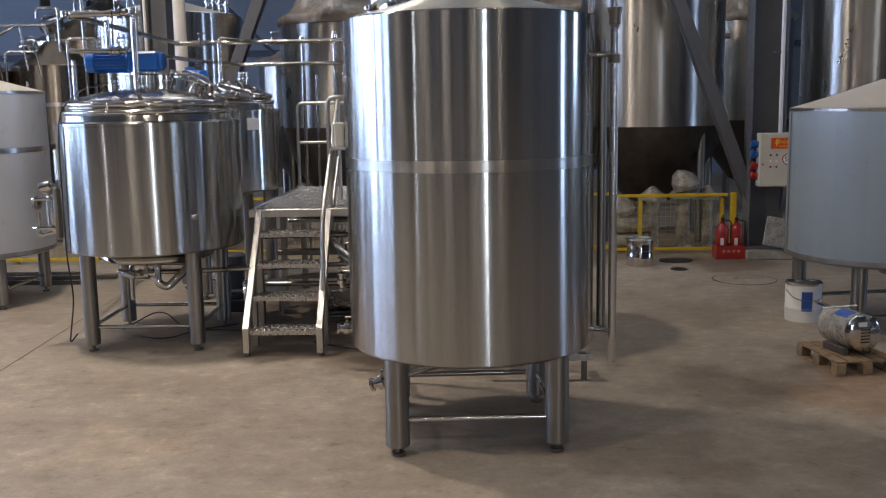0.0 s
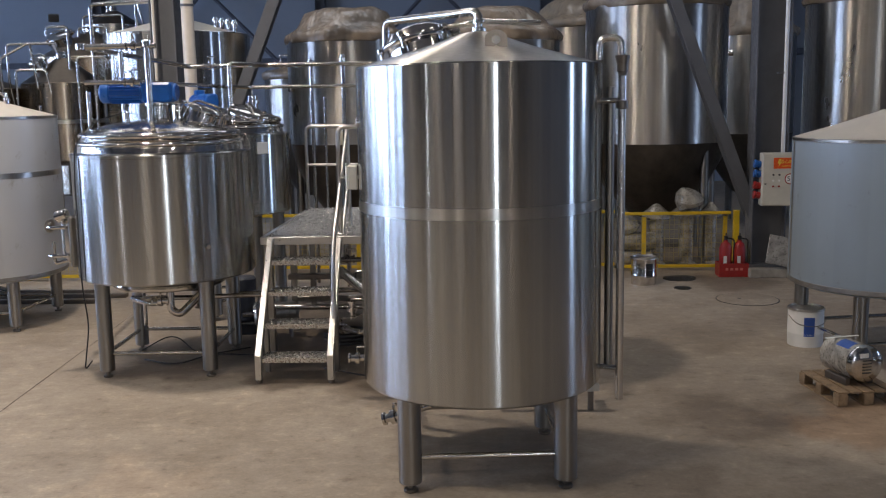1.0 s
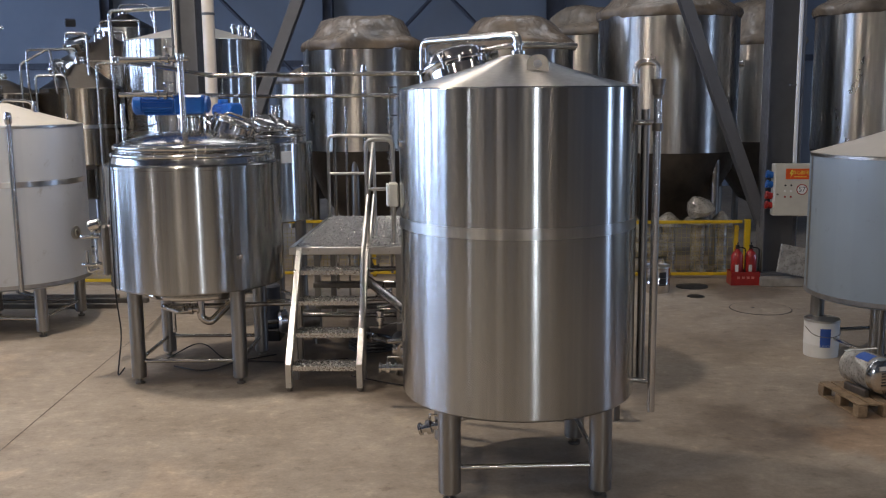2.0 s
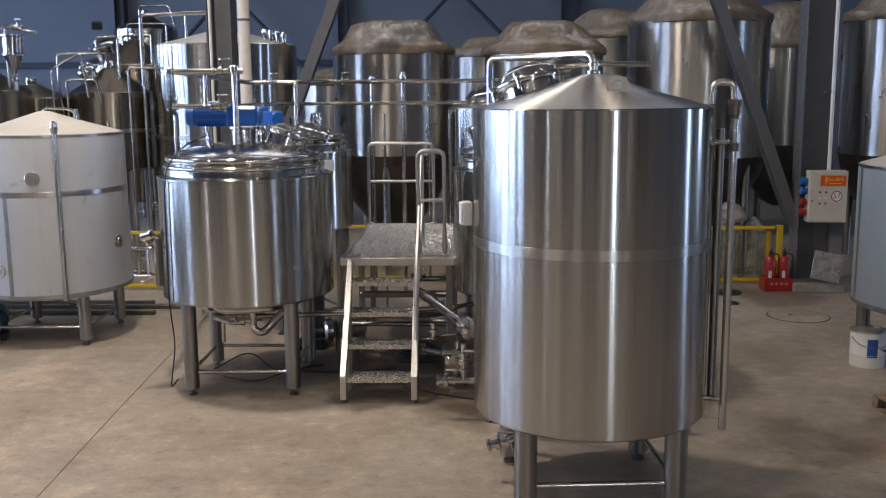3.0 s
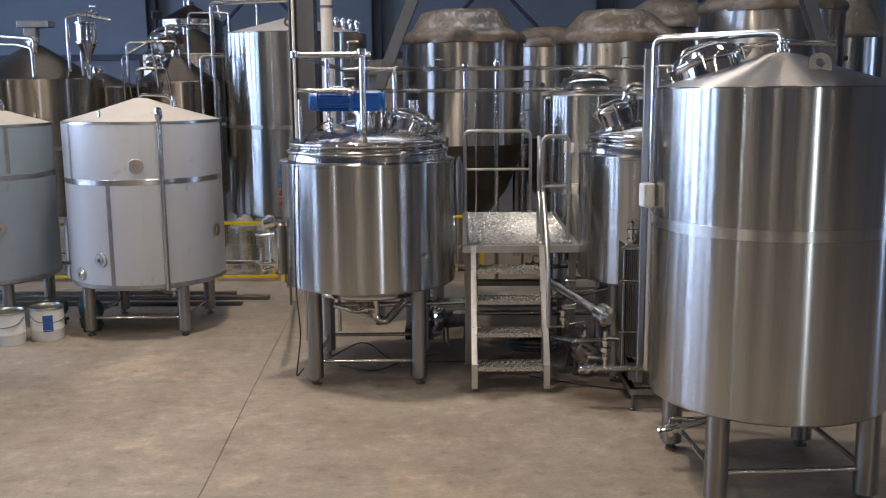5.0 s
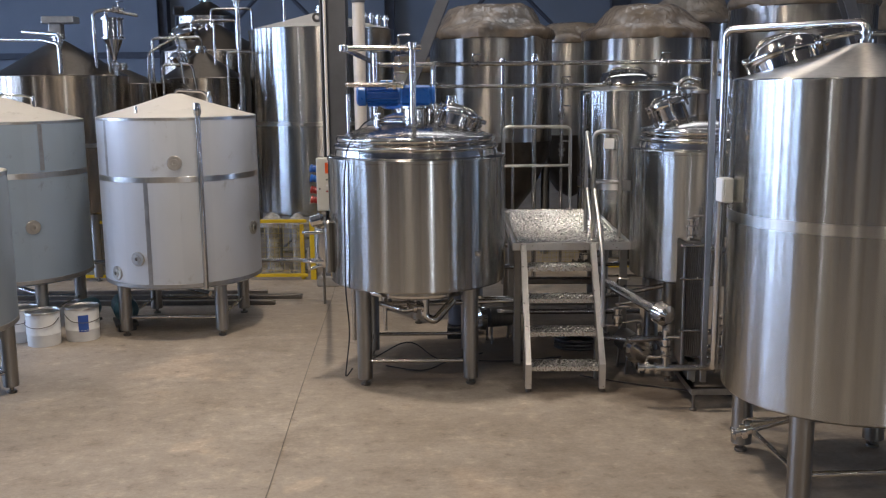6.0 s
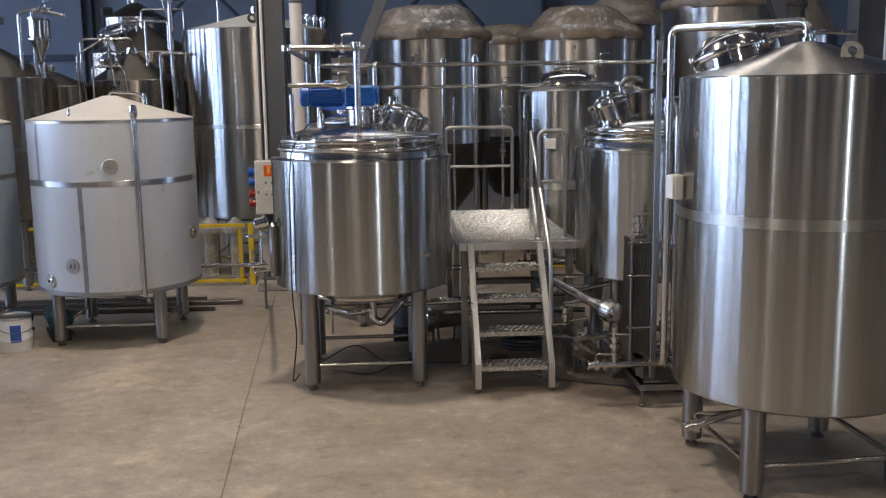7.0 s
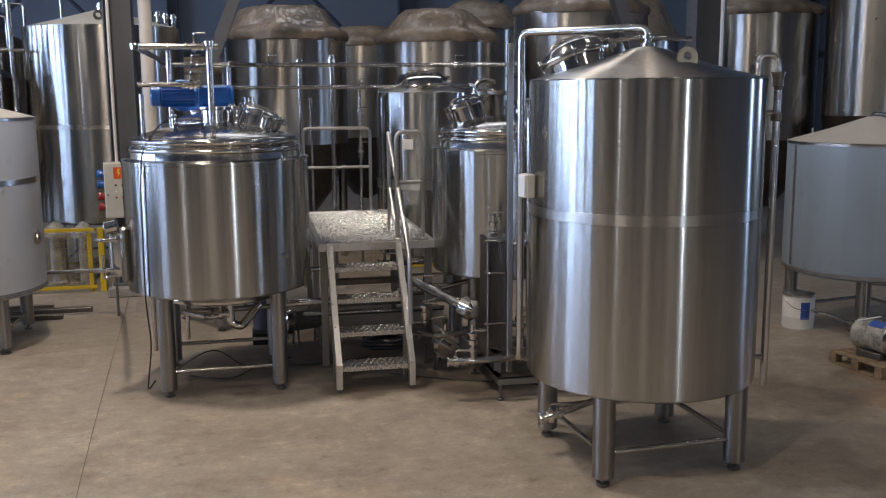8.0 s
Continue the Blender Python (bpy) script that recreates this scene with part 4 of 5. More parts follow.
part("roof_pipe", tube(B(), [(0.05, -0.6, 3.3), (0.05, -0.6, 3.44), (0.5, -0.6, 3.44), (0.5, -0.6, 2.9)], 0.018, 0.06), STEEL_PIPE, l4)
part("roof_pipe", tube(B(), [(-0.1, -0.05, 4.1), (-0.1, -0.05, 4.30), (0.5, -0.05, 4.30), (0.62, -0.05, 3.8)], 0.02, 0.1), STEEL_PIPE, l5)
part("flood_lamp", box(B(), (0.16, 0.08, 0.12), at(-0.45, -0.3, 3.62, 20, 0, 25), 0.012), BLACK, l4, "small black floodlight")
part("roof_pipe", tube(B(), [(0.30, -0.72, 1.4), (0.30, -0.72, 2.98), (0.0, -0.5, 3.04), (-0.6, -0.3, 3.06)], 0.025, 0.06), STEEL_PIPE, l1)
part("roof_pipe", tube(B(), [(0.1, -0.2, 2.9), (0.1, -0.2, 3.12), (-0.5, 0.1, 3.18)], 0.03, 0.06), STEEL_PIPE, l1)
part("hopper_box", box(box(B(), (0.42, 0.22, 0.09), at(0.0, 0.1, 3.32), 0.01), (0.16, 0.14, 0.2), at(-0.06, 0.1, 3.18), 0.01), STEEL_SEAM, l1, "steel feed tray on a short neck above the roof")

# standing pipe stack with a small sight glass between the back vessels
st = thing("pipe_stack", at(-6.55, 13.6, 0), "upright steel pipe stack with sight glass and top valve", "pipework")
part("riser", tube(B(), [(-0.12, 0, 0), (-0.12, 0, 3.38), (0.05, 0, 3.42)], 0.021, 0.05), STEEL_PIPE, st)
part("riser", tube(B(), [(0.02, 0.06, 0), (0.02, 0.06, 3.42), (0.42, 0.06, 3.34)], 0.021, 0.05), STEEL_PIPE, st)
part("sight_glass", ring_profile(B(), [(0, 3.06), (0.145, 3.06), (0.145, 3.08), (0.125, 3.09), (0.125, 3.29), (0.145, 3.30), (0.145, 3.32), (0, 3.32)], 24, at(0.08, 0.1, 0)), STEEL_POLISH, st)
part("reducer", ring_profile(B(), [(0, 2.6), (0.04, 2.6), (0.04, 2.72), (0.055, 2.73), (0.055, 2.76), (0.03, 2.78), (0.03, 2.84), (0.12, 3.05), (0, 3.055)], 24, at(0.08, 0.1, 0)), STEEL_POLISH, st)
valve(st, (0.18, 0.06, 3.41), (1, 0, -0.2))
for k, (px, py, pz) in enumerate([(-6.2, 14.2, 2.9), (-6.05, 14.3, 2.75), (-5.15, 14.2, 2.9)]):
    pp = thing("standing_pipe", at(px, py, 0), "upright bent steel pipe among the back vessels", "pipework", "bent pipes")
    part("pipe", tube(B(), [(0, 0, 0), (0, 0, pz), (0.35, 0.15, pz + (0.0 if k else 0.22)), (0.4, 0.2, pz - 0.4)], 0.018, 0.06), STEEL_PIPE, pp)


# ---- platform, stair and rails ----
def grip_plank(bm, x0, x1, y0, y1, z, step=0.05, pierced=True):
    """Safety plank: rows of eight-sided holes or studs with raised lips, folded down along both edges."""
    nx, ny = max(1, round((x1 - x0) / step)), max(1, round((y1 - y0) / step))
    sx, sy = (x1 - x0) / nx, (y1 - y0) / ny
    ring8 = [(-1, -1), (0, -1), (1, -1), (1, 0), (1, 1), (0, 1), (-1, 1), (-1, 0)]
    verts, faces = [], []
    for i in range(nx):
        for j in range(ny):
            cx, cy, b = x0 + (i + 0.5) * sx, y0 + (j + 0.5) * sy, len(verts)
            verts += [(cx + u * sx / 2, cy + w * sy / 2, z) for u, w in ring8]
            hx = cx + sx * (0.23 if j % 2 else -0.23)
            for rad, h in ((0.27, 0.007), (0.18, 0.002)):
                verts += [(hx + u / math.hypot(u, w) * sx * rad, cy + w / math.hypot(u, w) * sy * rad, z + h) for u, w in ring8]
            for o in (0, 8):
                faces += [(b + o + k, b + o + (k + 1) % 8, b + o + 8 + (k + 1) % 8, b + o + 8 + k) for k in range(8)]
            if not pierced:
                faces.append(tuple(b + 16 + k for k in range(8)))
    made = [bm.verts.new(v) for v in verts]
    for f in faces:
        bm.faces.new([made[k] for k in f])
    for y in (y0 + 0.002, y1 - 0.002):
        box(bm, (x1 - x0, 0.004, 0.036), at((x0 + x1) / 2, y, z - 0.018), 0)
    return bm


plat = thing("work_platform", at(0, 0, 0), "stainless work platform of perforated grip planks between the vessels", "platform")
PX0, PX1, PY0, PY1, PZ = -1.655, -0.645, 9.45, 11.72, 1.1
PLANKS = 11
for k in range(PLANKS):
    a, b = PY0 + 0.045 + (PY1 - PY0 - 0.09) * k / PLANKS, PY0 + 0.045 + (PY1 - PY0 - 0.09) * (k + 1) / PLANKS
    part("deck_plank", grip_plank(B(), PX0 + 0.045, PX1 - 0.045, a + 0.004, b - 0.004, PZ + 0.0007 * (k % 3), 0.05, False), CHECKER, plat, "", 25)
for n, s, p in (("edge_beam", (PX1 - PX0, 0.04, 0.066), ((PX0 + PX1) / 2, PY0 + 0.02, PZ - 0.033)), ("edge_beam", (PX1 - PX0, 0.04, 0.066), ((PX0 + PX1) / 2, PY1 - 0.02, PZ - 0.033)),
                ("side_beam", (0.04, PY1 - PY0 - 0.09, 0.066), (PX0 + 0.02, (PY0 + PY1) / 2, PZ - 0.033)), ("side_beam", (0.04, PY1 - PY0 - 0.09, 0.066), (PX1 - 0.02, (PY0 + PY1) / 2, PZ - 0.033))):
    part(n, box(B(), s, at(*p), 0.003), STEEL_STAIR, plat)
for x in (PX0 + 0.05, PX1 - 0.05):
    for y in (PY0 + 0.1, 10.6, PY1 - 0.08):
        lg = part("leg", box(B(), (0.06, 0.06, PZ - 0.085), at(x, y, (PZ - 0.085) / 2 + 0.018), 0.004), STEEL_LEG, plat)
        part("foot", cyl(B(), 0.04, 0, 0.02, 16, at(x, y, 0), 0.003), STEEL_DARK, lg)
part("under_rail", box(B(), (PX1 - PX0 - 0.16, 0.05, 0.05), at((PX0 + PX1) / 2, 10.6, 0.32), 0.004), STEEL_LEG, plat)


def guard(root, pts, r=0.019):
    return part("guard_rail", tube(B(), pts, r, 0.07, 14), STEEL_STAIR, root, "bent stainless guard rail")


g1 = guard(plat, [(-1.63, 11.66, PZ), (-1.63, 11.66, 1.99), (-0.92, 11.66, 1.985), (-0.92, 11.66, PZ)])
part("mid_rail", tube(B(), [(-1.63, 11.66, 1.575), (-0.92, 11.66, 1.575)], 0.015), STEEL_STAIR, g1)
g2 = guard(plat, [(-0.965, 9.53, PZ), (-0.965, 9.53, 2.03), (-0.735, 9.56, 2.03), (-0.735, 9.56, PZ)])
part("mid_rail", tube(B(), [(-0.965, 9.53, 1.6), (-0.735, 9.56, 1.6)], 0.015), STEEL_STAIR, g2)
for x, y in ((-1.63, 11.66), (-0.92, 11.66), (-0.965, 9.53), (-0.735, 9.56)):
    part("rail_foot", cyl(B(), 0.034, PZ, PZ + 0.02, 16, at(x, y, 0), 0.004), STEEL_STAIR, plat)

stair = thing("metal_stair", at(0, 0, 0), "steep stainless stair with four perforated grip treads", "stair")
SX0, SX1 = -1.585, -0.95


def stringer(x):
    bm = B()
    prof = [(8.775, 0.03), (8.835, 0.03), (8.845, 0.2), (9.50, 1.09), (9.42, 1.09), (8.775, 0.23)]
    v0 = [bm.verts.new((x - 0.024, y, z)) for y, z in prof]
    v1 = [bm.verts.new((x + 0.024, y, z)) for y, z in prof]
    bm.faces.new(v0)
    bm.faces.new(v1[::-1])
    for k in range(len(prof)):
        j = (k + 1) % len(prof)
        bm.faces.new((v0[k], v0[j], v1[j], v1[k]))
    s = part("stringer", bm, STEEL_STAIR, stair)
    part("foot", cyl(B(), 0.026, 0, 0.032, 16, at(x, 8.805, 0), 0.004), STEEL_DARK, s)
    part("rear_post", box(B(), (0.04, 0.04, 0.60), at(x, 9.13, 0.30), 0.003), STEEL_LEG, s)


stringer(SX0 + 0.024)
stringer(SX1 - 0.024)
for z, y in ((0.205, 8.80), (0.445, 8.97), (0.685, 9.13), (0.92, 9.29)):
    part("tread", grip_plank(B(), SX0 + 0.05, SX1 - 0.05, y, y + 0.21, z), CHECKER, stair, "", 25)
hr = part("hand_rail", tube(B(), [(-0.955, 8.93, 0.5), (-0.955, 8.98, 1.02), (-0.955, 9.12, 1.19), (-0.955, 10.05, 2.0)], 0.019, 0.1, 14), STEEL_STAIR, stair, "sloping stainless hand rail")
part("lower_rail", tube(B(), [(-0.955, 9.46, 0.92), (-0.955, 9.50, 1.06), (-0.955, 10.0, 1.50)], 0.016, 0.05, 12), STEEL_STAIR, hr)
part("top_post", tube(B(), [(-0.955, 10.05, 2.0), (-0.955, 10.07, PZ)], 0.016), STEEL_STAIR, hr)

# ---- pipework over and behind the vessels ----
pw = thing("overhead_pipework", at(0, 0, 0), "run of polished stainless pipes and valves above the vessels", "pipework")
for pts, r in (
    ([(-2.47, 9.26, 2.1), (-2.47, 9.26, 2.76)], 0.026),
    ([(-2.40, 9.26, 2.722), (-3.02, 9.26, 2.722), (-3.02, 9.45, 2.722), (-2.99, 12.05, 2.66), (0.75, 12.05, 2.66), (0.75, 11.8, 2.66)], 0.024),
    ([(-3.02, 9.30, 2.435), (-2.55, 9.30, 2.43), (-2.55, 11.2, 2.43), (-2.30, 12.0, 2.42), (0.45, 12.0, 2.42)], 0.02),
    ([(-3.0, 9.30, 0.3), (-3.0, 9.30, 2.36)], 0.018),
    ([(-2.80, 9.55, 2.05), (-2.80, 9.55, 2.70)], 0.02),
    ([(-2.36, 11.4, 2.2), (-2.36, 11.4, 2.66), (-2.1, 12.05, 2.66)], 0.022),
    ([(-1.62, 12.08, 0.2), (-1.62, 12.08, 2.72)], 0.022),
    ([(-1.27, 12.10, 0.2), (-1.27, 12.10, 2.76)], 0.026),
    ([(-1.50, 12.2, 0.0), (-1.50, 12.2, 2.30)], 0.015),
    ([(-0.98, 12.0, 0.4), (-0.98, 12.0, 2.42)], 0.017),
    ([(-0.74, 11.95, 0.4), (-0.74, 11.95, 2.33), (-0.64, 11.95, 2.33)], 0.018),
    ([(0.02, 9.9, 2.1), (0.02, 9.9, 2.36), (-0.2, 10.0, 2.42), (-0.2, 11.9, 2.44)], 0.02),
    ([(0.12, 9.4, 2.15), (0.12, 9.4, 2.5), (0.12, 9.9, 2.5)], 0.022),
):
    part("pipe", tube(B(), pts, r, 0.06, 14), STEEL_PIPE, pw)
for p, d in (((-2.58, 9.26, 2.722), (1, 0, 0)), ((-2.75, 12.05, 2.66), (1, 0, 0)), ((-1.95, 12.05, 2.66), (1, 0, 0)), ((0.1, 12.05, 2.66), (1, 0, 0)), ((-2.62, 9.30, 2.43), (1, 0, 0)), ((-0.98, 12.0, 2.41), (1, 0, 0)), ((-0.98, 12.0, 1.72), (0, 0, 1)), ((-0.98, 12.0, 2.1), (0, 0, 1)), ((-2.95, 9.4, 0.9), (0, 0, 1))):
    valve(pw, p, d, 0.024)
for x, y, z in ((-2.47, 9.26, 2.74), (-3.02, 9.26, 2.722), (-1.62, 12.08, 2.68), (-1.27, 12.1, 2.7), (-2.99, 12.05, 2.66)):
    part("union", cyl(B(), 0.04, -0.025, 0.03, 18, at(x, y, z), 0.006), STEEL_POLISH, pw)

tp = thing("transfer_pipe", at(0, 0, 0), "stainless transfer pipe from the mash tun door along the fence", "pipework")
part("pipe", tube(B(), [(-3.3, 9.45, 0.93), (-3.38, 10.2, 0.82), (-3.62, 12.0, 0.505), (-9.0, 12.0, 0.495)], 0.022, 0.06), STEEL_PIPE, tp)
valve(tp, (-3.33, 9.75, 0.89), (0, 1, -0.15))
part("stand", tube(B(), [(-3.64, 12.0, 0.0), (-3.64, 12.0, 0.5)], 0.016), STEEL_LEG, tp)

# ---- pumps, plate cooler and hoses beside the kettle ----
sk = thing("pump_skid", at(0, 0, 0), "low stainless skid frame carrying pumps and a plate cooler", "pump skid")
for p, q in (((-0.36, 8.34), (-0.36, 9.3)), ((0.66, 8.34), (0.66, 9.3)), ((-0.36, 8.34), (0.66, 8.34)), ((-0.36, 9.3), (0.66, 9.3))):
    d = Vector((q[0] - p[0], q[1] - p[1], 0))
    part("frame_rail", box(B(), (abs(d.x) + 0.05, 0.05, 0.05) if d.x else (0.05, abs(d.y) - 0.052, 0.05), at((p[0] + q[0]) / 2, (p[1] + q[1]) / 2, 0.15), 0.004), STEEL_LEG, sk)
for x, y in ((-0.36, 8.34), (0.66, 8.34), (-0.36, 9.3), (0.66, 9.3)):
    part("foot", cyl(cyl(B(), 0.028, 0, 0.02, 14, at(x, y, 0), 0.004), 0.012, 0.02, 0.13, 10, at(x, y, 0)), STEEL_DARK, sk)
part("foot_plate", box(B(), (0.05, 0.28, 0.05), at(1.02, 8.2, 0.17), 0.004), STEEL_STAIR, sk)
part("foot_rail", box(B(), (0.78, 0.05, 0.05), at(0.70, 8.10, 0.17), 0.004), STEEL_STAIR, sk)
part("foot", cyl(B(), 0.022, 0, 0.15, 14, at(1.03, 8.10, 0)), STEEL_DARK, sk)

px = thing("plate_cooler", at(-0.33, 8.62, 0.175), "upright stainless plate heat exchanger on the skid", "heat exchanger")
for k in range(9):
    part("plate", box(B(), (0.012, 0.20, 0.86), at(-0.06 + 0.016 * k, 0, 0.62), 0.002), STEEL_DARK, px)
for x in (-0.085, 0.095):
    part("end_plate", box(B(), (0.02, 0.23, 0.95), at(x, 0, 0.60), 0.004), STEEL_LEG, px)
for z in (0.12, 0.4, 0.8, 1.05):
    part("tie_bolt", tube(B(), [(-0.12, -0.125, z), (0.15, -0.125, z)], 0.010), STEEL_POLISH, px)
for z in (0.24, 1.0):
    part("elbow", tube(B(), [(0.11, -0.03, z), (0.24, -0.03, z), (0.24, -0.03, z + 0.1)], 0.024, 0.04), STEEL_POLISH, px)
valve(px, (-0.02, -0.02, 1.17), (0, 0, 1), 0.026)
part("support", box(B(), (0.06, 0.16, 0.16), at(0, 0, 0.06), 0.004), STEEL_LEG, px)

sp = thing("skid_pipework", at(0, 0, 0), "polished valves and pipes at the foot of the kettle", "pipework")
for pts, r in (
    ([(-0.77, 8.42, 0.31), (-0.58, 8.42, 0.31), (-0.17, 8.44, 0.30), (0.1, 8.5, 0.30)], 0.025),
    ([(-0.56, 8.42, 0.31), (-0.56, 8.42, 0.60)], 0.022),
    ([(-0.54, 8.72, 0.66), (-0.95, 9.35, 0.82)], 0.04),
    ([(-0.18, 8.42, 0.3), (-0.18, 8.42, 1.2), (-0.05, 8.5, 1.2)], 0.02),
    ([(-0.08, 8.55, 0.25), (-0.08, 8.55, 2.2), (0.0, 9.0, 2.3)], 0.02),
    ([(-0.75, 8.95, 0.38), (-0.2, 9.0, 0.40)], 0.022),
    ([(-0.95, 9.2, 0.36), (-0.75, 8.95, 0.38)], 0.022),
    ([(-1.9, 9.6, 0.58), (-0.7, 9.75, 0.58), (-0.3, 9.6, 0.7)], 0.022),
    ([(-1.7, 9.95, 0.80), (-0.5, 10.1, 0.80)], 0.022),
    ([(-1.75, 10.3, 0.30), (-0.4, 10.3, 0.30)], 0.025),
    ([(-1.7, 11.3, 0.78), (-0.5, 11.3, 0.78)], 0.022),
):
    part("pipe", tube(B(), pts, r, 0.06, 14), STEEL_PIPE, sp)
part("motor_end", ring_profile(B(), [(0, -0.02), (0.05, -0.02), (0.085, 0.01), (0.088, 0.10), (0.07, 0.13), (0.045, 0.15), (0.045, 0.2)], 28, aim((-0.5, 8.65, 0.645), (-0.95, 9.35, 0.82))), STEEL_POLISH, sp, "polished round pump head")
for p, d in (((-0.70, 8.42, 0.31), (1, 0, 0)), ((-0.56, 8.42, 0.46), (0, 0, 1)), ((-0.12, 8.44, 0.30), (1, 0, 0)), ((-0.93, 9.18, 0.36), (1, -1, 0)), ((-0.82, 9.05, 0.55), (0, 0, 1)), ((-0.80, 9.2, 0.75), (1, 0, 0)), ((-1.0, 10.1, 0.8), (1, 0, 0)), ((-0.18, 8.42, 0.62), (0, 0, 1))):
    valve(sp, p, d, 0.026)
for a in ((-0.84, 9.02, 0.66), (-0.84, 9.1, 0.48)):
    part("handle", tube(B(), [a, (a[0] + 0.2, a[1] - 0.08, a[2] + 0.05)], 0.008), STEEL_POLISH, sp)


def pump(x, y, rz, z=0.0):
    p = thing("transfer_pump", at(x, y, z, 0, 0, rz), "stainless centrifugal pump with cover on small feet", "pump", "transfer pumps")
    part("casing", ring_profile(B(), [(0, -0.06), (0.09, -0.06), (0.12, -0.04), (0.12, 0.02), (0.09, 0.04), (0, 0.04)], 28, at(0, 0, 0.24, 0, 90, 0)), STEEL_POLISH, p)
    part("motor_cover", cyl(B(), 0.095, 0.05, 0.36, 28, at(0, 0, 0.24, 0, 90, 0), 0.02), STEEL_LEG, p)
    part("inlet", tube(B(), [(-0.06, 0, 0.24), (-0.16, 0, 0.24)], 0.026), STEEL_POLISH, p)
    part("outlet", tube(B(), [(-0.01, 0, 0.33), (-0.01, 0, 0.46)], 0.022), STEEL_POLISH, p)
    for x2 in (0.08, 0.3):
        for y2 in (-0.07, 0.07):
            part("foot", tube(B(), [(x2, y2, 0), (x2, y2 * 0.8, 0.18)], 0.012), STEEL_DARK, p)


pump(-0.62, 9.2, 100)
pump(-1.9, 10.3, 20)
pump(0.25, 8.75, 60, 0.175)
for x, y, rz in ((-2.1, 10.55, 0),):
    dm = thing("drive_motor", at(x, y, 0, 0, 0, rz), "dark blue motor on the floor behind the mash tun", "motor")
    part("shell", cyl(B(), 0.12, 0.12, 0.56, 24, at(0, 0, 0), 0.02), DARK_IRON, dm)
    part("base", box(B(), (0.26, 0.26, 0.12), at(0, 0, 0.06), 0.01), BLACK, dm)
for pts in ([(-2.75, 9.5, 0.012), (-2.4, 9.3, 0.012), (-2.2, 9.7, 0.012), (-1.7, 9.6, 0.012), (-1.2, 9.75, 0.012)], [(-1.1, 9.2, 0.01), (-0.7, 8.95, 0.01), (-0.2, 8.75, 0.01), (0.3, 8.5, 0.01)], [(-2.9, 9.7, 0.01), (-2.55, 9.75, 0.2), (-2.3, 9.6, 0.01), (-1.9, 9.9, 0.01)]):
    tagged(part("floor_cable", tube(B(), pts, 0.006, 0.25, 8), BLACK), "black power cable lying on the floor", "cable", "floor cables")


# Added coil fills in for the unclear dark clutter below the deck.
for x, y, r0, turns in ((-1.0, 10.1, 0.20, 3),):
    pts = [(x + (r0 + 0.012 * (k % 3)) * math.cos(k * 0.42), y + (r0 + 0.012 * (k % 5)) * math.sin(k * 0.42), 0.016 + 0.0021 * k) for k in range(15 * turns)]
    tagged(part("hose_coil", tube(B(), pts, 0.016, 0.0, 8), BLACK), "black rubber hose coil added for dark clutter under the platform", "hose", "hose coils")
for y, z in ((11.45, 0.80), (10.2, 0.62)):
    part("cross_tray", box(B(), (PX1 - PX0 - 0.16, 0.10, 0.05), at((PX0 + PX1) / 2, y, z), 0.006), STEEL_DARK, plat, "dark cable tray under the deck")
for y, x0, x1, w in ((11.98, -7.6, -4.2, 0.05), (12.3, -8.2, -3.95, 0.08), (12.55, -7.9, -4.4, 0.05)):
    tagged(part("steel_bar", box(B(), (x1 - x0, w, 0.05), at((x0 + x1) / 2, y, 0.025), 0.006), STEEL_DARK), "dark steel bar lying on the floor behind the tanks", "steel bar", "loose bars")

# ---- fences ----
def fence(x0, x1, y, h, posts, label):
    f = thing("wire_fence", at(0, y, 0), label, "fence", "yellow fences")
    for z in (0.06, h):
        part("rail", box(B(), (x1 - x0, 0.035, 0.04), at((x0 + x1) / 2, 0, z), 0.004), YELLOW, f)
    for x in posts:
        part("post", box(B(), (0.05, 0.05, h - 0.05), at(x, 0.045, (h - 0.05) / 2), 0.004), YELLOW, f)
    bm = B()
    for k in range(int((x1 - x0) / 0.06)):
        box(bm, (0.0035, 0.0035, h - 0.12), at(x0 + 0.06 * k + 0.03, 0, h / 2 + 0.03), 0)
    for k in range(1, int(h / 0.06) - 1):
        box(bm, (x1 - x0, 0.0035, 0.0035), at((x0 + x1) / 2, 0.005, 0.06 + 0.06 * k), 0)
    tagged(part("wire_mesh", bm, WIRE, f, "thin yellowed wire mesh"), kind="stuff")


fence(2.05, 3.46, 13.72, 0.75, (2.36, 3.40), "yellow framed wire mesh fence panel before the fermenters")
fence(-9.0, -4.05, 13.4, 0.76, (-8.9, -7.3, -5.7, -4.12), "yellow framed wire mesh fence behind the film-covered tanks")
fence(-3.2, 2.0, 13.9, 0.76, (-3.1, -1.4, 0.3, 1.9), "yellow framed wire mesh fence behind the work platform")
fp = thing("fence_gate_post", at(3.535, 13.74, 0), "freestanding yellow steel fence post", "post")
part("post", box(B(), (0.07, 0.07, 0.78), at(0, 0, 0.39), 0.004), YELLOW, fp)
fp2 = copy_thing(fp, at(-3.98, 13.42, 0))

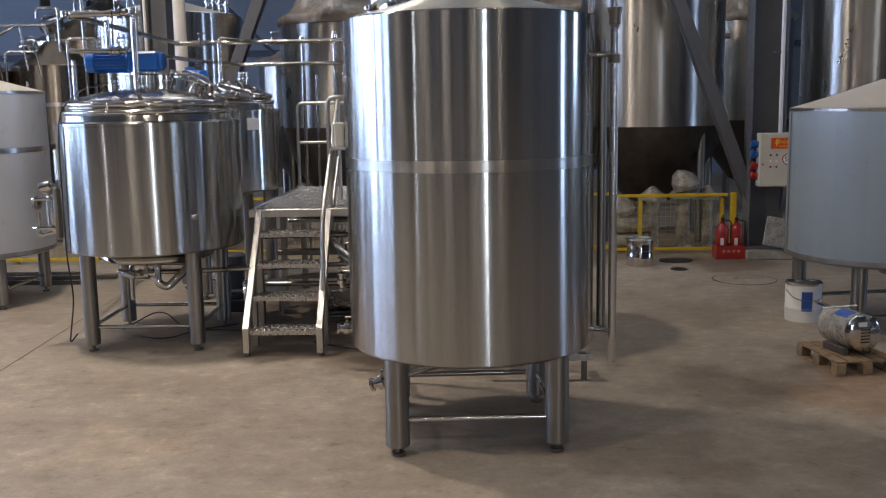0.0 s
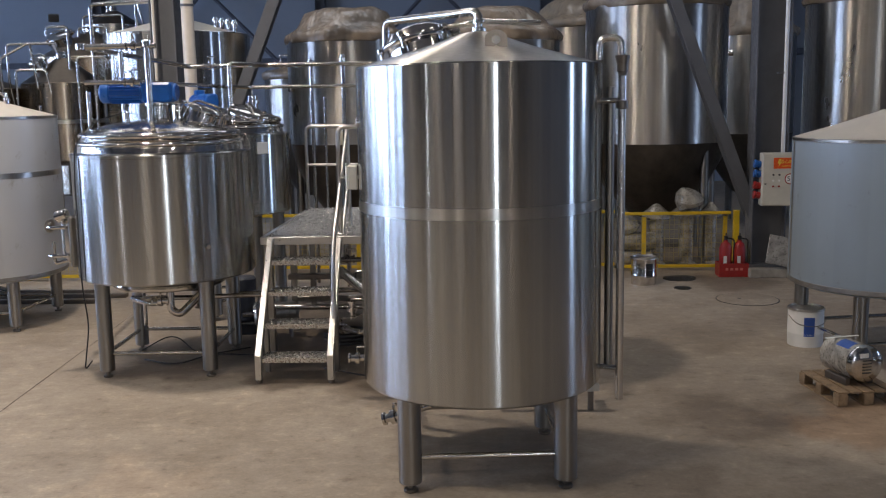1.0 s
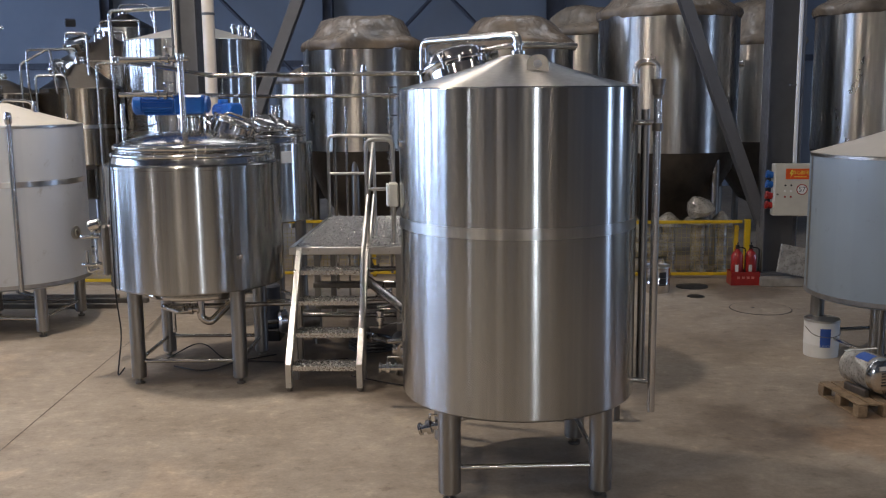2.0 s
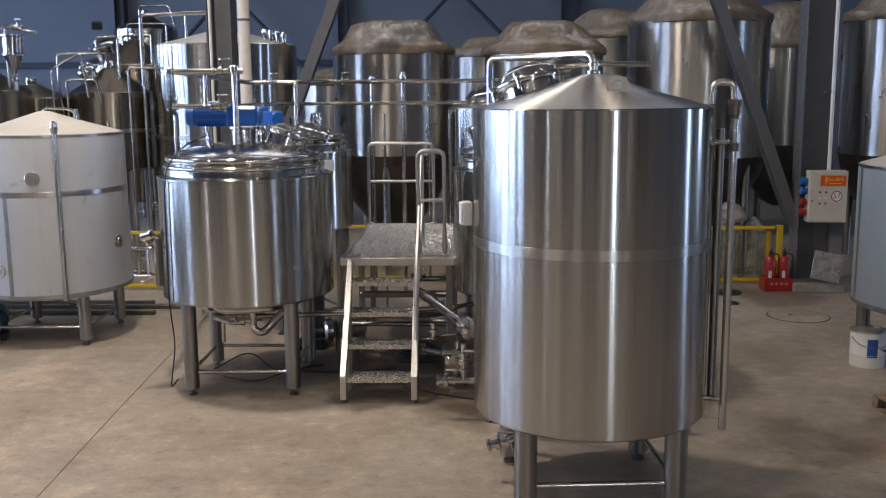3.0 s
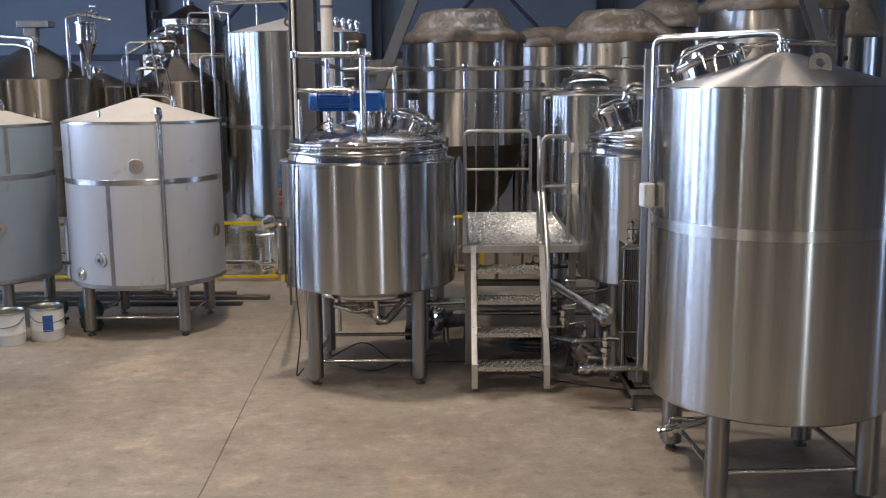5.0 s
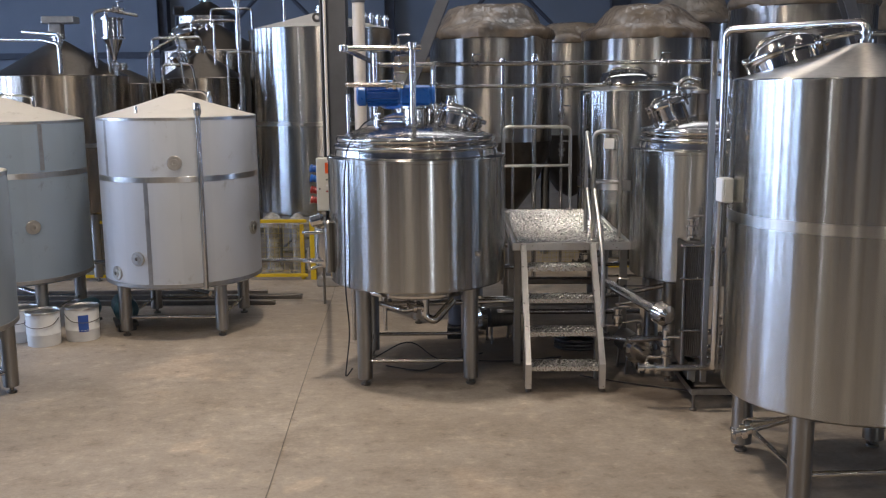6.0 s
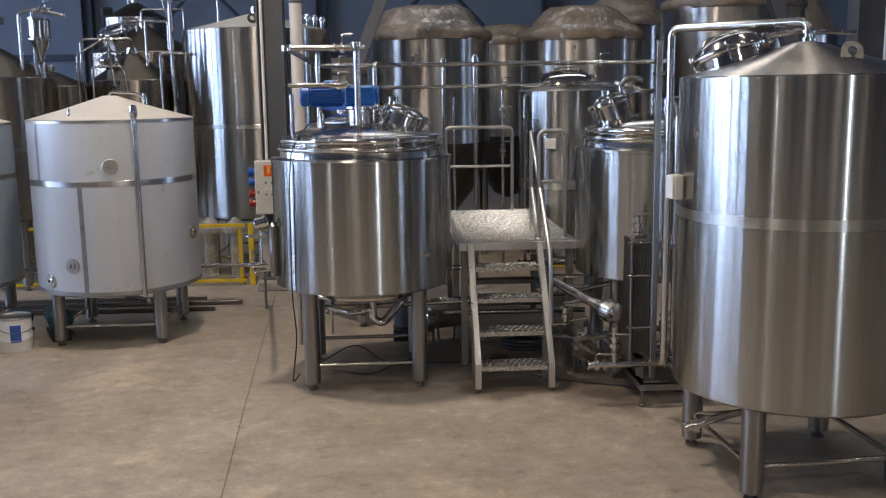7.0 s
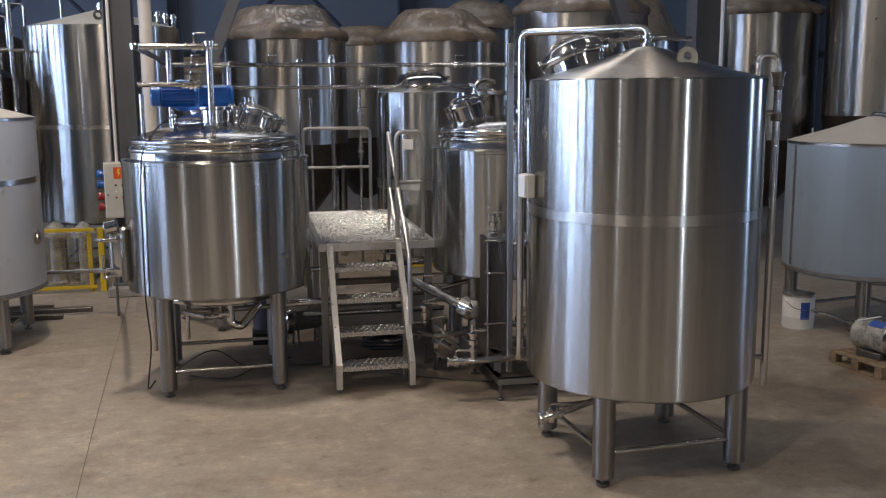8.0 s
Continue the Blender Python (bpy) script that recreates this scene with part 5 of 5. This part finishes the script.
# packed fittings standing behind the fence
for k, (x, y, r, h) in enumerate([(2.58, 14.1, 0.09, 0.70), (2.99, 14.15, 0.09, 0.72), (3.32, 14.2, 0.07, 0.70), (-4.25, 13.9, 0.08, 0.66), (-4.6, 14.0, 0.09, 0.66)]):
    w = thing("wrapped_fitting", at(x, y, 0), "upright pipe fitting wrapped in clear film", "wrapped fitting", "wrapped fittings")
    part("shaft", ring_profile(B(), [(0, 0), (r * 1.4, 0), (r * 1.4, 0.03), (r, 0.05), (r, h - 0.06), (r * 2.1, h - 0.05), (r * 2.1, h), (r * 1.4, h + 0.05), (r * 0.4, h + 0.13), (0, h + 0.14)], 24, None, 0.02), PALE_FILM, w)
bd = thing("wrapped_bundle", at(2.98, 14.02, 0.80), "crumpled bundle of clear film lying on wrapped fittings", "bundle")
part("film", ring_profile(B(), [(0, 0), (0.16, 0.01), (0.19, 0.08), (0.17, 0.18), (0.1, 0.24), (0, 0.25)], 22, None, 0.09), PALE_FILM, bd, "", 20)
bg = thing("wrapped_bundle", at(2.16, 14.0, 0.47), "crumpled bag of clear film lying on the rolls", "bundle")
part("film", ring_profile(B(), [(0, 0), (0.14, 0.01), (0.18, 0.1), (0.16, 0.2), (0.08, 0.27), (0, 0.28)], 22, None, 0.10), PALE_FILM, bg, "", 20)
for x, z in ((2.25, 0.12), (2.3, 0.355)):
    pr = thing("wrapped_roll", at(x, 13.98, z, 0, 90, 6), "film-wrapped steel roll lying behind the fence", "roll", "wrapped rolls")
    part("roll", cyl(B(), 0.12, -0.25, 0.25, 22, None, 0.02), PALE_FILM, pr)

# ---- fire extinguishers, boxes and pails ----
tray = thing("extinguisher_box", at(3.39, 13.33, 0), "red box holding two fire extinguishers, with white print", "extinguisher box")
bm = B()
for s, p in (((0.36, 0.012, 0.17), (0, -0.11, 0.085)), ((0.36, 0.012, 0.17), (0, 0.11, 0.085)), ((0.012, 0.206, 0.17), (-0.174, 0, 0.085)), ((0.012, 0.206, 0.17), (0.174, 0, 0.085)), ((0.334, 0.206, 0.012), (0, 0, 0.006))):
    box(bm, s, at(*p), 0.002)
part("tray", bm, RED, tray)
for k in range(4):
    part("print_bar", box(B(), (0.035, 0.003, 0.03), at(-0.09 + 0.06 * k, -0.118, 0.10), 0), RED_PRINT, tray)
for x in (-0.085, 0.085):
    e = thing("fire_extinguisher", at(3.39 + x, 13.33, 0.014), "red fire extinguisher with black hose standing in its box", "fire extinguisher", "fire extinguishers")
    part("cylinder", ring_profile(B(), [(0, 0), (0.07, 0), (0.076, 0.012), (0.076, 0.34), (0.06, 0.39), (0.028, 0.42), (0.028, 0.44), (0, 0.44)], 28), RED, e)
    part("valve_head", box(cyl(B(), 0.02, 0.44, 0.48, 14), (0.04, 0.05, 0.03), at(0, 0, 0.475), 0.006), BLACK, e)
    part("lever", tube(B(), [(0, -0.01, 0.49), (-0.02, -0.09, 0.53)], 0.008), BLACK, e)
    part("hose", tube(B(), [(0.02, 0, 0.46), (0.10, -0.02, 0.45), (0.095, -0.03, 0.12)], 0.009, 0.05, 8), BLACK, e)
    part("label_print", box(B(), (0.04, 0.003, 0.09), at(-0.02, -0.0755, 0.2), 0), PAPER, e)


def pail(x, y, r, h, mat, label, print_mat=None, rz=0, cut=False):
    p = thing("pail", at(x, y, 0, 0, 0, rz), label, "pail", "pails")
    part("can", ring_profile(B(), [(0, 0), (r * 0.96, 0), (r * 0.98, 0.012), (r, h * 0.33), (r * 1.012, h * 0.345), (r, h * 0.36), (r, h - 0.02)], 36), mat, p)
    part("lid", ring_profile(B(), [(r, h - 0.02), (r * 1.04, h - 0.018), (r * 1.04, h), (r * 0.98, h + 0.004), (r * 0.94, h - 0.012), (0, h - 0.012)], 36), STEEL_ROOF, p)
    part("bail", tube(B(), [(-r * 1.03, 0, h * 0.8), (-r * 0.9, -r * 0.7, h * 0.62), (0, -r * 1.08, h * 0.55), (r * 0.9, -r * 0.7, h * 0.62), (r * 1.03, 0, h * 0.8)], 0.004, 0.1, 6), STEEL_DARK, p)
    if print_mat:
        bm = B()
        rows = [[bm.verts.new((1.008 * r * math.sin(a), -1.008 * r * math.cos(a), z)) for a in np.linspace(-0.55, 0.05, 6)] for z in (h * 0.3, h * 0.8)]
        for k in range(5):
            bm.faces.new((rows[0][k], rows[0][k + 1], rows[1][k + 1], rows[1][k]))
        part("label_print", bm, print_mat, p)


pail(3.17, 9.93, 0.155, 0.345, WHITE, "white paint pail with blue print and metal lid", BLUE_PRINT, 8)
pail(-6.13, 10.34, 0.155, 0.33, WHITE, "white pail with metal lid beside the tanks", None, 0)
pail(-5.83, 10.54, 0.16, 0.33, WHITE, "white pail with a blue label beside the tanks", BLUE_PRINT, 40)
pail(-6.42, 10.5, 0.155, 0.33, WHITE, "plain white pail beside the tanks", None, 0)
pail(2.21, 12.86, 0.155, 0.33, STEEL_POLISH, "bare tin pail standing on the floor", BLACK, 30)
cp = thing("air_pump", at(-5.55, 10.95, 0, 0, 0, 10) @ Matrix.Diagonal((1.1, 1.1, 1.1, 1)), "small teal compressor under the film-covered tank", "compressor")
part("tank", cyl(B(), 0.11, -0.2, 0.2, 24, at(0, 0, 0.2, 90, 0, 15), 0.05), plain("teal_paint", (0.018, 0.06, 0.08), 0.4), cp)
part("skid", box(B(), (0.2, 0.34, 0.03), at(0, 0, 0.06, 0, 0, 15), 0.006), BLACK, cp)
part("foot", box(B(), (0.16, 0.30, 0.05), at(0, 0, 0.025, 0, 0, 15), 0.006), BLACK, cp)

copy_thing(cp, at(-5.98, 11.0, 0, 0, 0, -25) @ Matrix.Diagonal((0.85, 0.85, 0.85, 1)))

# pallet with a wrapped motor
SMALL = Matrix.Diagonal((0.82, 0.82, 0.82, 1))
pl = thing("pallet", at(3.0, 8.46, 0, 0, 0, 98) @ SMALL, "small worn wooden pallet carrying a motor", "pallet")
for k in range(5):
    part("top_board", box(B(), (0.72, 0.095, 0.018), at(0, -0.23 + 0.115 * k, 0.121), 0.003), WOOD, pl)
for y in (-0.24, 0, 0.24):
    part("bottom_board", box(B(), (0.72, 0.09, 0.016), at(0, y, 0.008), 0.003), WOOD, pl)
    for x in (-0.32, 0, 0.32):
        part("block", box(B(), (0.10, 0.09, 0.094), at(x, y, 0.064), 0.004), WOOD, pl)
mo = thing("packed_motor", at(3.0, 8.45, 0.1075, 0, 0, -74) @ SMALL, "bare metal motor in clear film with blue label on a pallet", "motor")
part("shell", cyl(B(), 0.165, -0.24, 0.2, 40, at(0, 0, 0.21, 0, 90, 0), 0.03), PALE_FILM, mo)
part("fan_cover", ring_profile(B(), [(0.166, 0.17), (0.17, 0.2), (0.16, 0.24), (0.12, 0.262), (0, 0.268)], 40, at(0, 0, 0.21, 0, 90, 0)), STEEL_POLISH, mo)
for k in range(5):
    part("vent_slot", box(B(), (0.006, 0.09, 0.009), at(0.268, -0.02, 0.14 + 0.028 * k), 0.002), BLACK, mo)
part("rating_label", box(B(), (0.004, 0.08, 0.04), at(0.268, -0.05, 0.30), 0), PAPER, mo)
bm = B()
rows = [[bm.verts.new((x, -0.168 * math.sin(a), 0.21 + 0.168 * math.cos(a))) for a in np.linspace(0.1, 0.75, 6)] for x in (-0.05, 0.13)]
for k in range(5):
    bm.faces.new((rows[0][k], rows[0][k + 1], rows[1][k + 1], rows[1][k]))
part("paper_label", bm, BLUE_PRINT, mo)
part("shaft_end", cyl(cyl(B(), 0.03, -0.36, -0.24, 16, at(0, 0, 0.21, 0, 90, 0)), 0.11, -0.27, -0.235, 30, at(0, 0, 0.21, 0, 90, 0), 0.006), STEEL_DARK, mo)
part("strap", box(B(), (0.03, 0.345, 0.006), at(-0.12, 0, 0.378), 0.001), WHITE, mo)
for y in (-0.12, 0.12):
    part("foot", box(B(), (0.3, 0.05, 0.07), at(0, y, 0.035), 0.006), STEEL_DARK, mo)

# ---- electrical boxes ----
def text_part(body, size, m, mat, parent, name="lettering"):
    cu = bpy.data.curves.new(name, "FONT")
    cu.body, cu.size, cu.align_x, cu.align_y, cu.extrude = body, size, "CENTER", "CENTER", 0.0006
    ob = new(name, cu)
    cu.materials.append(mat)
    ob.parent, ob.matrix_basis = parent, m
    return ob


def socket_box(x, y, z, rz, label, number, w=0.46):
    e = thing("electrical_box", at(x, y, z, 0, 0, rz), label, "electrical box", "electrical boxes")
    part("case", box(B(), (w, 0.17, 0.64), at(0, 0, 0), 0.01), CREAM, e)
    part("door", box(B(), (w - 0.02, 0.012, 0.62), at(0, -0.09, 0), 0.004), CREAM, e)
    part("lock", cyl(B(), 0.012, 0, 0.012, 14, at(0.04 - w / 2, -0.096, -0.05, 90, 0, 0)), STEEL_DARK, e)
    s = part("warning_sign", box(B(), (w - 0.16, 0.003, 0.13), at(w / 2 - 0.18 if number else 0.03, -0.098, 0.20), 0), ORANGE, e, "orange electric shock warning sign")
    bm = B()
    bolt = [(-0.09, 0.05), (-0.065, 0.05), (-0.078, 0.012), (-0.058, 0.012), (-0.098, -0.05), (-0.085, -0.004), (-0.105, -0.004)]
    bm.faces.new([bm.verts.new((0.05 + u + (0 if number else 0.06), -0.1005, 0.20 + v)) for u, v in bolt])
    part("bolt_mark", bm, plain("sign_yellow", (0.85, 0.62, 0.08), 0.5), s)
    if number:
        text_part("当心触电", 0.052, at(0.075, -0.1005, 0.215, 90, 0, 0), plain("sign_yellow_print", (0.85, 0.62, 0.08), 0.5), s)
        part("small_print", box(B(), (0.15, 0.002, 0.008), at(0.075, -0.1, 0.165), 0), plain("sign_print", (0.85, 0.62, 0.08), 0.5), s)
    if number:
        d = part("number_disc", cyl(B(), 0.062, 0, 0.003, 32, at(0.10, -0.097, 0.01, 90, 0, 0)), WHITE, e, "round white number sticker with red rim")
        part("disc_rim", ring_profile(B(), [(0.054, 0.0028), (0.062, 0.0045), (0.066, 0.003), (0.066, 0)], 32, at(0.10, -0.097, 0.01, 90, 0, 0)), RED, d)
        text_part("57", 0.085, at(0.10, -0.1015, 0.01, 90, 0, 0), DARK_IRON, d)
    for k in range(3):
        for j in range(2):
            part("indicator", cyl(B(), 0.012, 0, 0.012, 12, at(0.13 - w / 2 + 0.07 * j, -0.096, 0.06 - 0.07 * k, 90, 0, 0)), (BLACK, WHITE, RED)[k], e)
    for k, (z2, mt) in enumerate(((0.18, BLUE), (0.06, BLUE), (-0.08, RED), (-0.20, RED))):
        so = part("socket", cyl(cyl(B(), 0.042, 0, 0.05, 20, at(-w / 2, -0.01, z2, 0, -80, 0), 0.006), 0.05, 0.05, 0.085, 20, at(-w / 2, -0.01, z2, 0, -80, 0), 0.008), mt, e)
    return e


socket_box(3.88, 13.12, 1.225, -4, "cream electrical box with sockets and orange warning sign", True)
socket_box(-3.69, 12.98, 1.27, 0, "cream electrical socket box with an orange sign on the column", False, 0.28)
cd = thing("conduit", at(3.935, 13.22, 0), "white plastic conduit running up the column", "conduit")
part("pipe", cyl(B(), 0.024, 1.5, ZC - 0.02, 16), WHITE, cd)
for z in (2.5, 4.5, 6.5):
    part("clip", box(B(), (0.10, 0.09, 0.02), at(-0.04, 0.03, z), 0.003), GREY_IRON, cd)
cl = thing("conduit", at(-3.70, 13.08, 0), "thin grey conduit running up the column", "conduit")
part("pipe", cyl(B(), 0.018, 1.55, ZC - 0.02, 14), PVC, cl)
dp = thing("drain_pipe", at(-3.30, 13.15, 0), "cream plastic rainwater pipe beside the column", "pipe")
part("pipe", cyl(B(), 0.075, 0, ZC - 0.02, 28), PVC, dp)
for z in (1.2, 3.42, 5.6):
    part("pipe_clip", ring_profile(B(), [(0.076, z), (0.084, z + 0.002), (0.084, z + 0.028), (0.076, z + 0.03)], 28), GREY_IRON, dp)

# leaning sheet, plinth junk and floor cover
ls = thing("foil_sheet", at(3.93, 13.08, 0.14, -14, 4, 0), "crumpled foil sheet leaning on the column base", "sheet")
part("sheet", box(B(), (0.36, 0.02, 0.36), at(0, 0, 0.2, 0, 8, 0), 0.004), PALE_FILM, ls)
mh = thing("manhole_cover", at(3.19, 11.88, 0), "round concrete manhole cover set in the floor", "manhole cover")
part("disc", cyl(B(), 0.33, 0, 0.005, 48, None, 0.002), CONCRETE, mh)
part("rim", ring_profile(B(), [(0.331, 0), (0.331, 0.003), (0.341, 0.003), (0.341, 0)], 48), BLACK, mh)
part("lift_hole", cyl(B(), 0.022, 0.0062, 0.0075, 14, at(-0.08, 0.03, 0)), BLACK, mh)
for x, y, a in ((2.62, 12.55, 0.11), (2.7, 13.15, 0.2)):
    tagged(part("rubber_scrap", ring_profile(B(), [(0, 0.016), (a, 0.012), (a, 0), (0, 0)], 14, at(x, y, 0), 0.02), BLACK), "flat dark scrap lying on the floor", "scrap", "floor scraps")
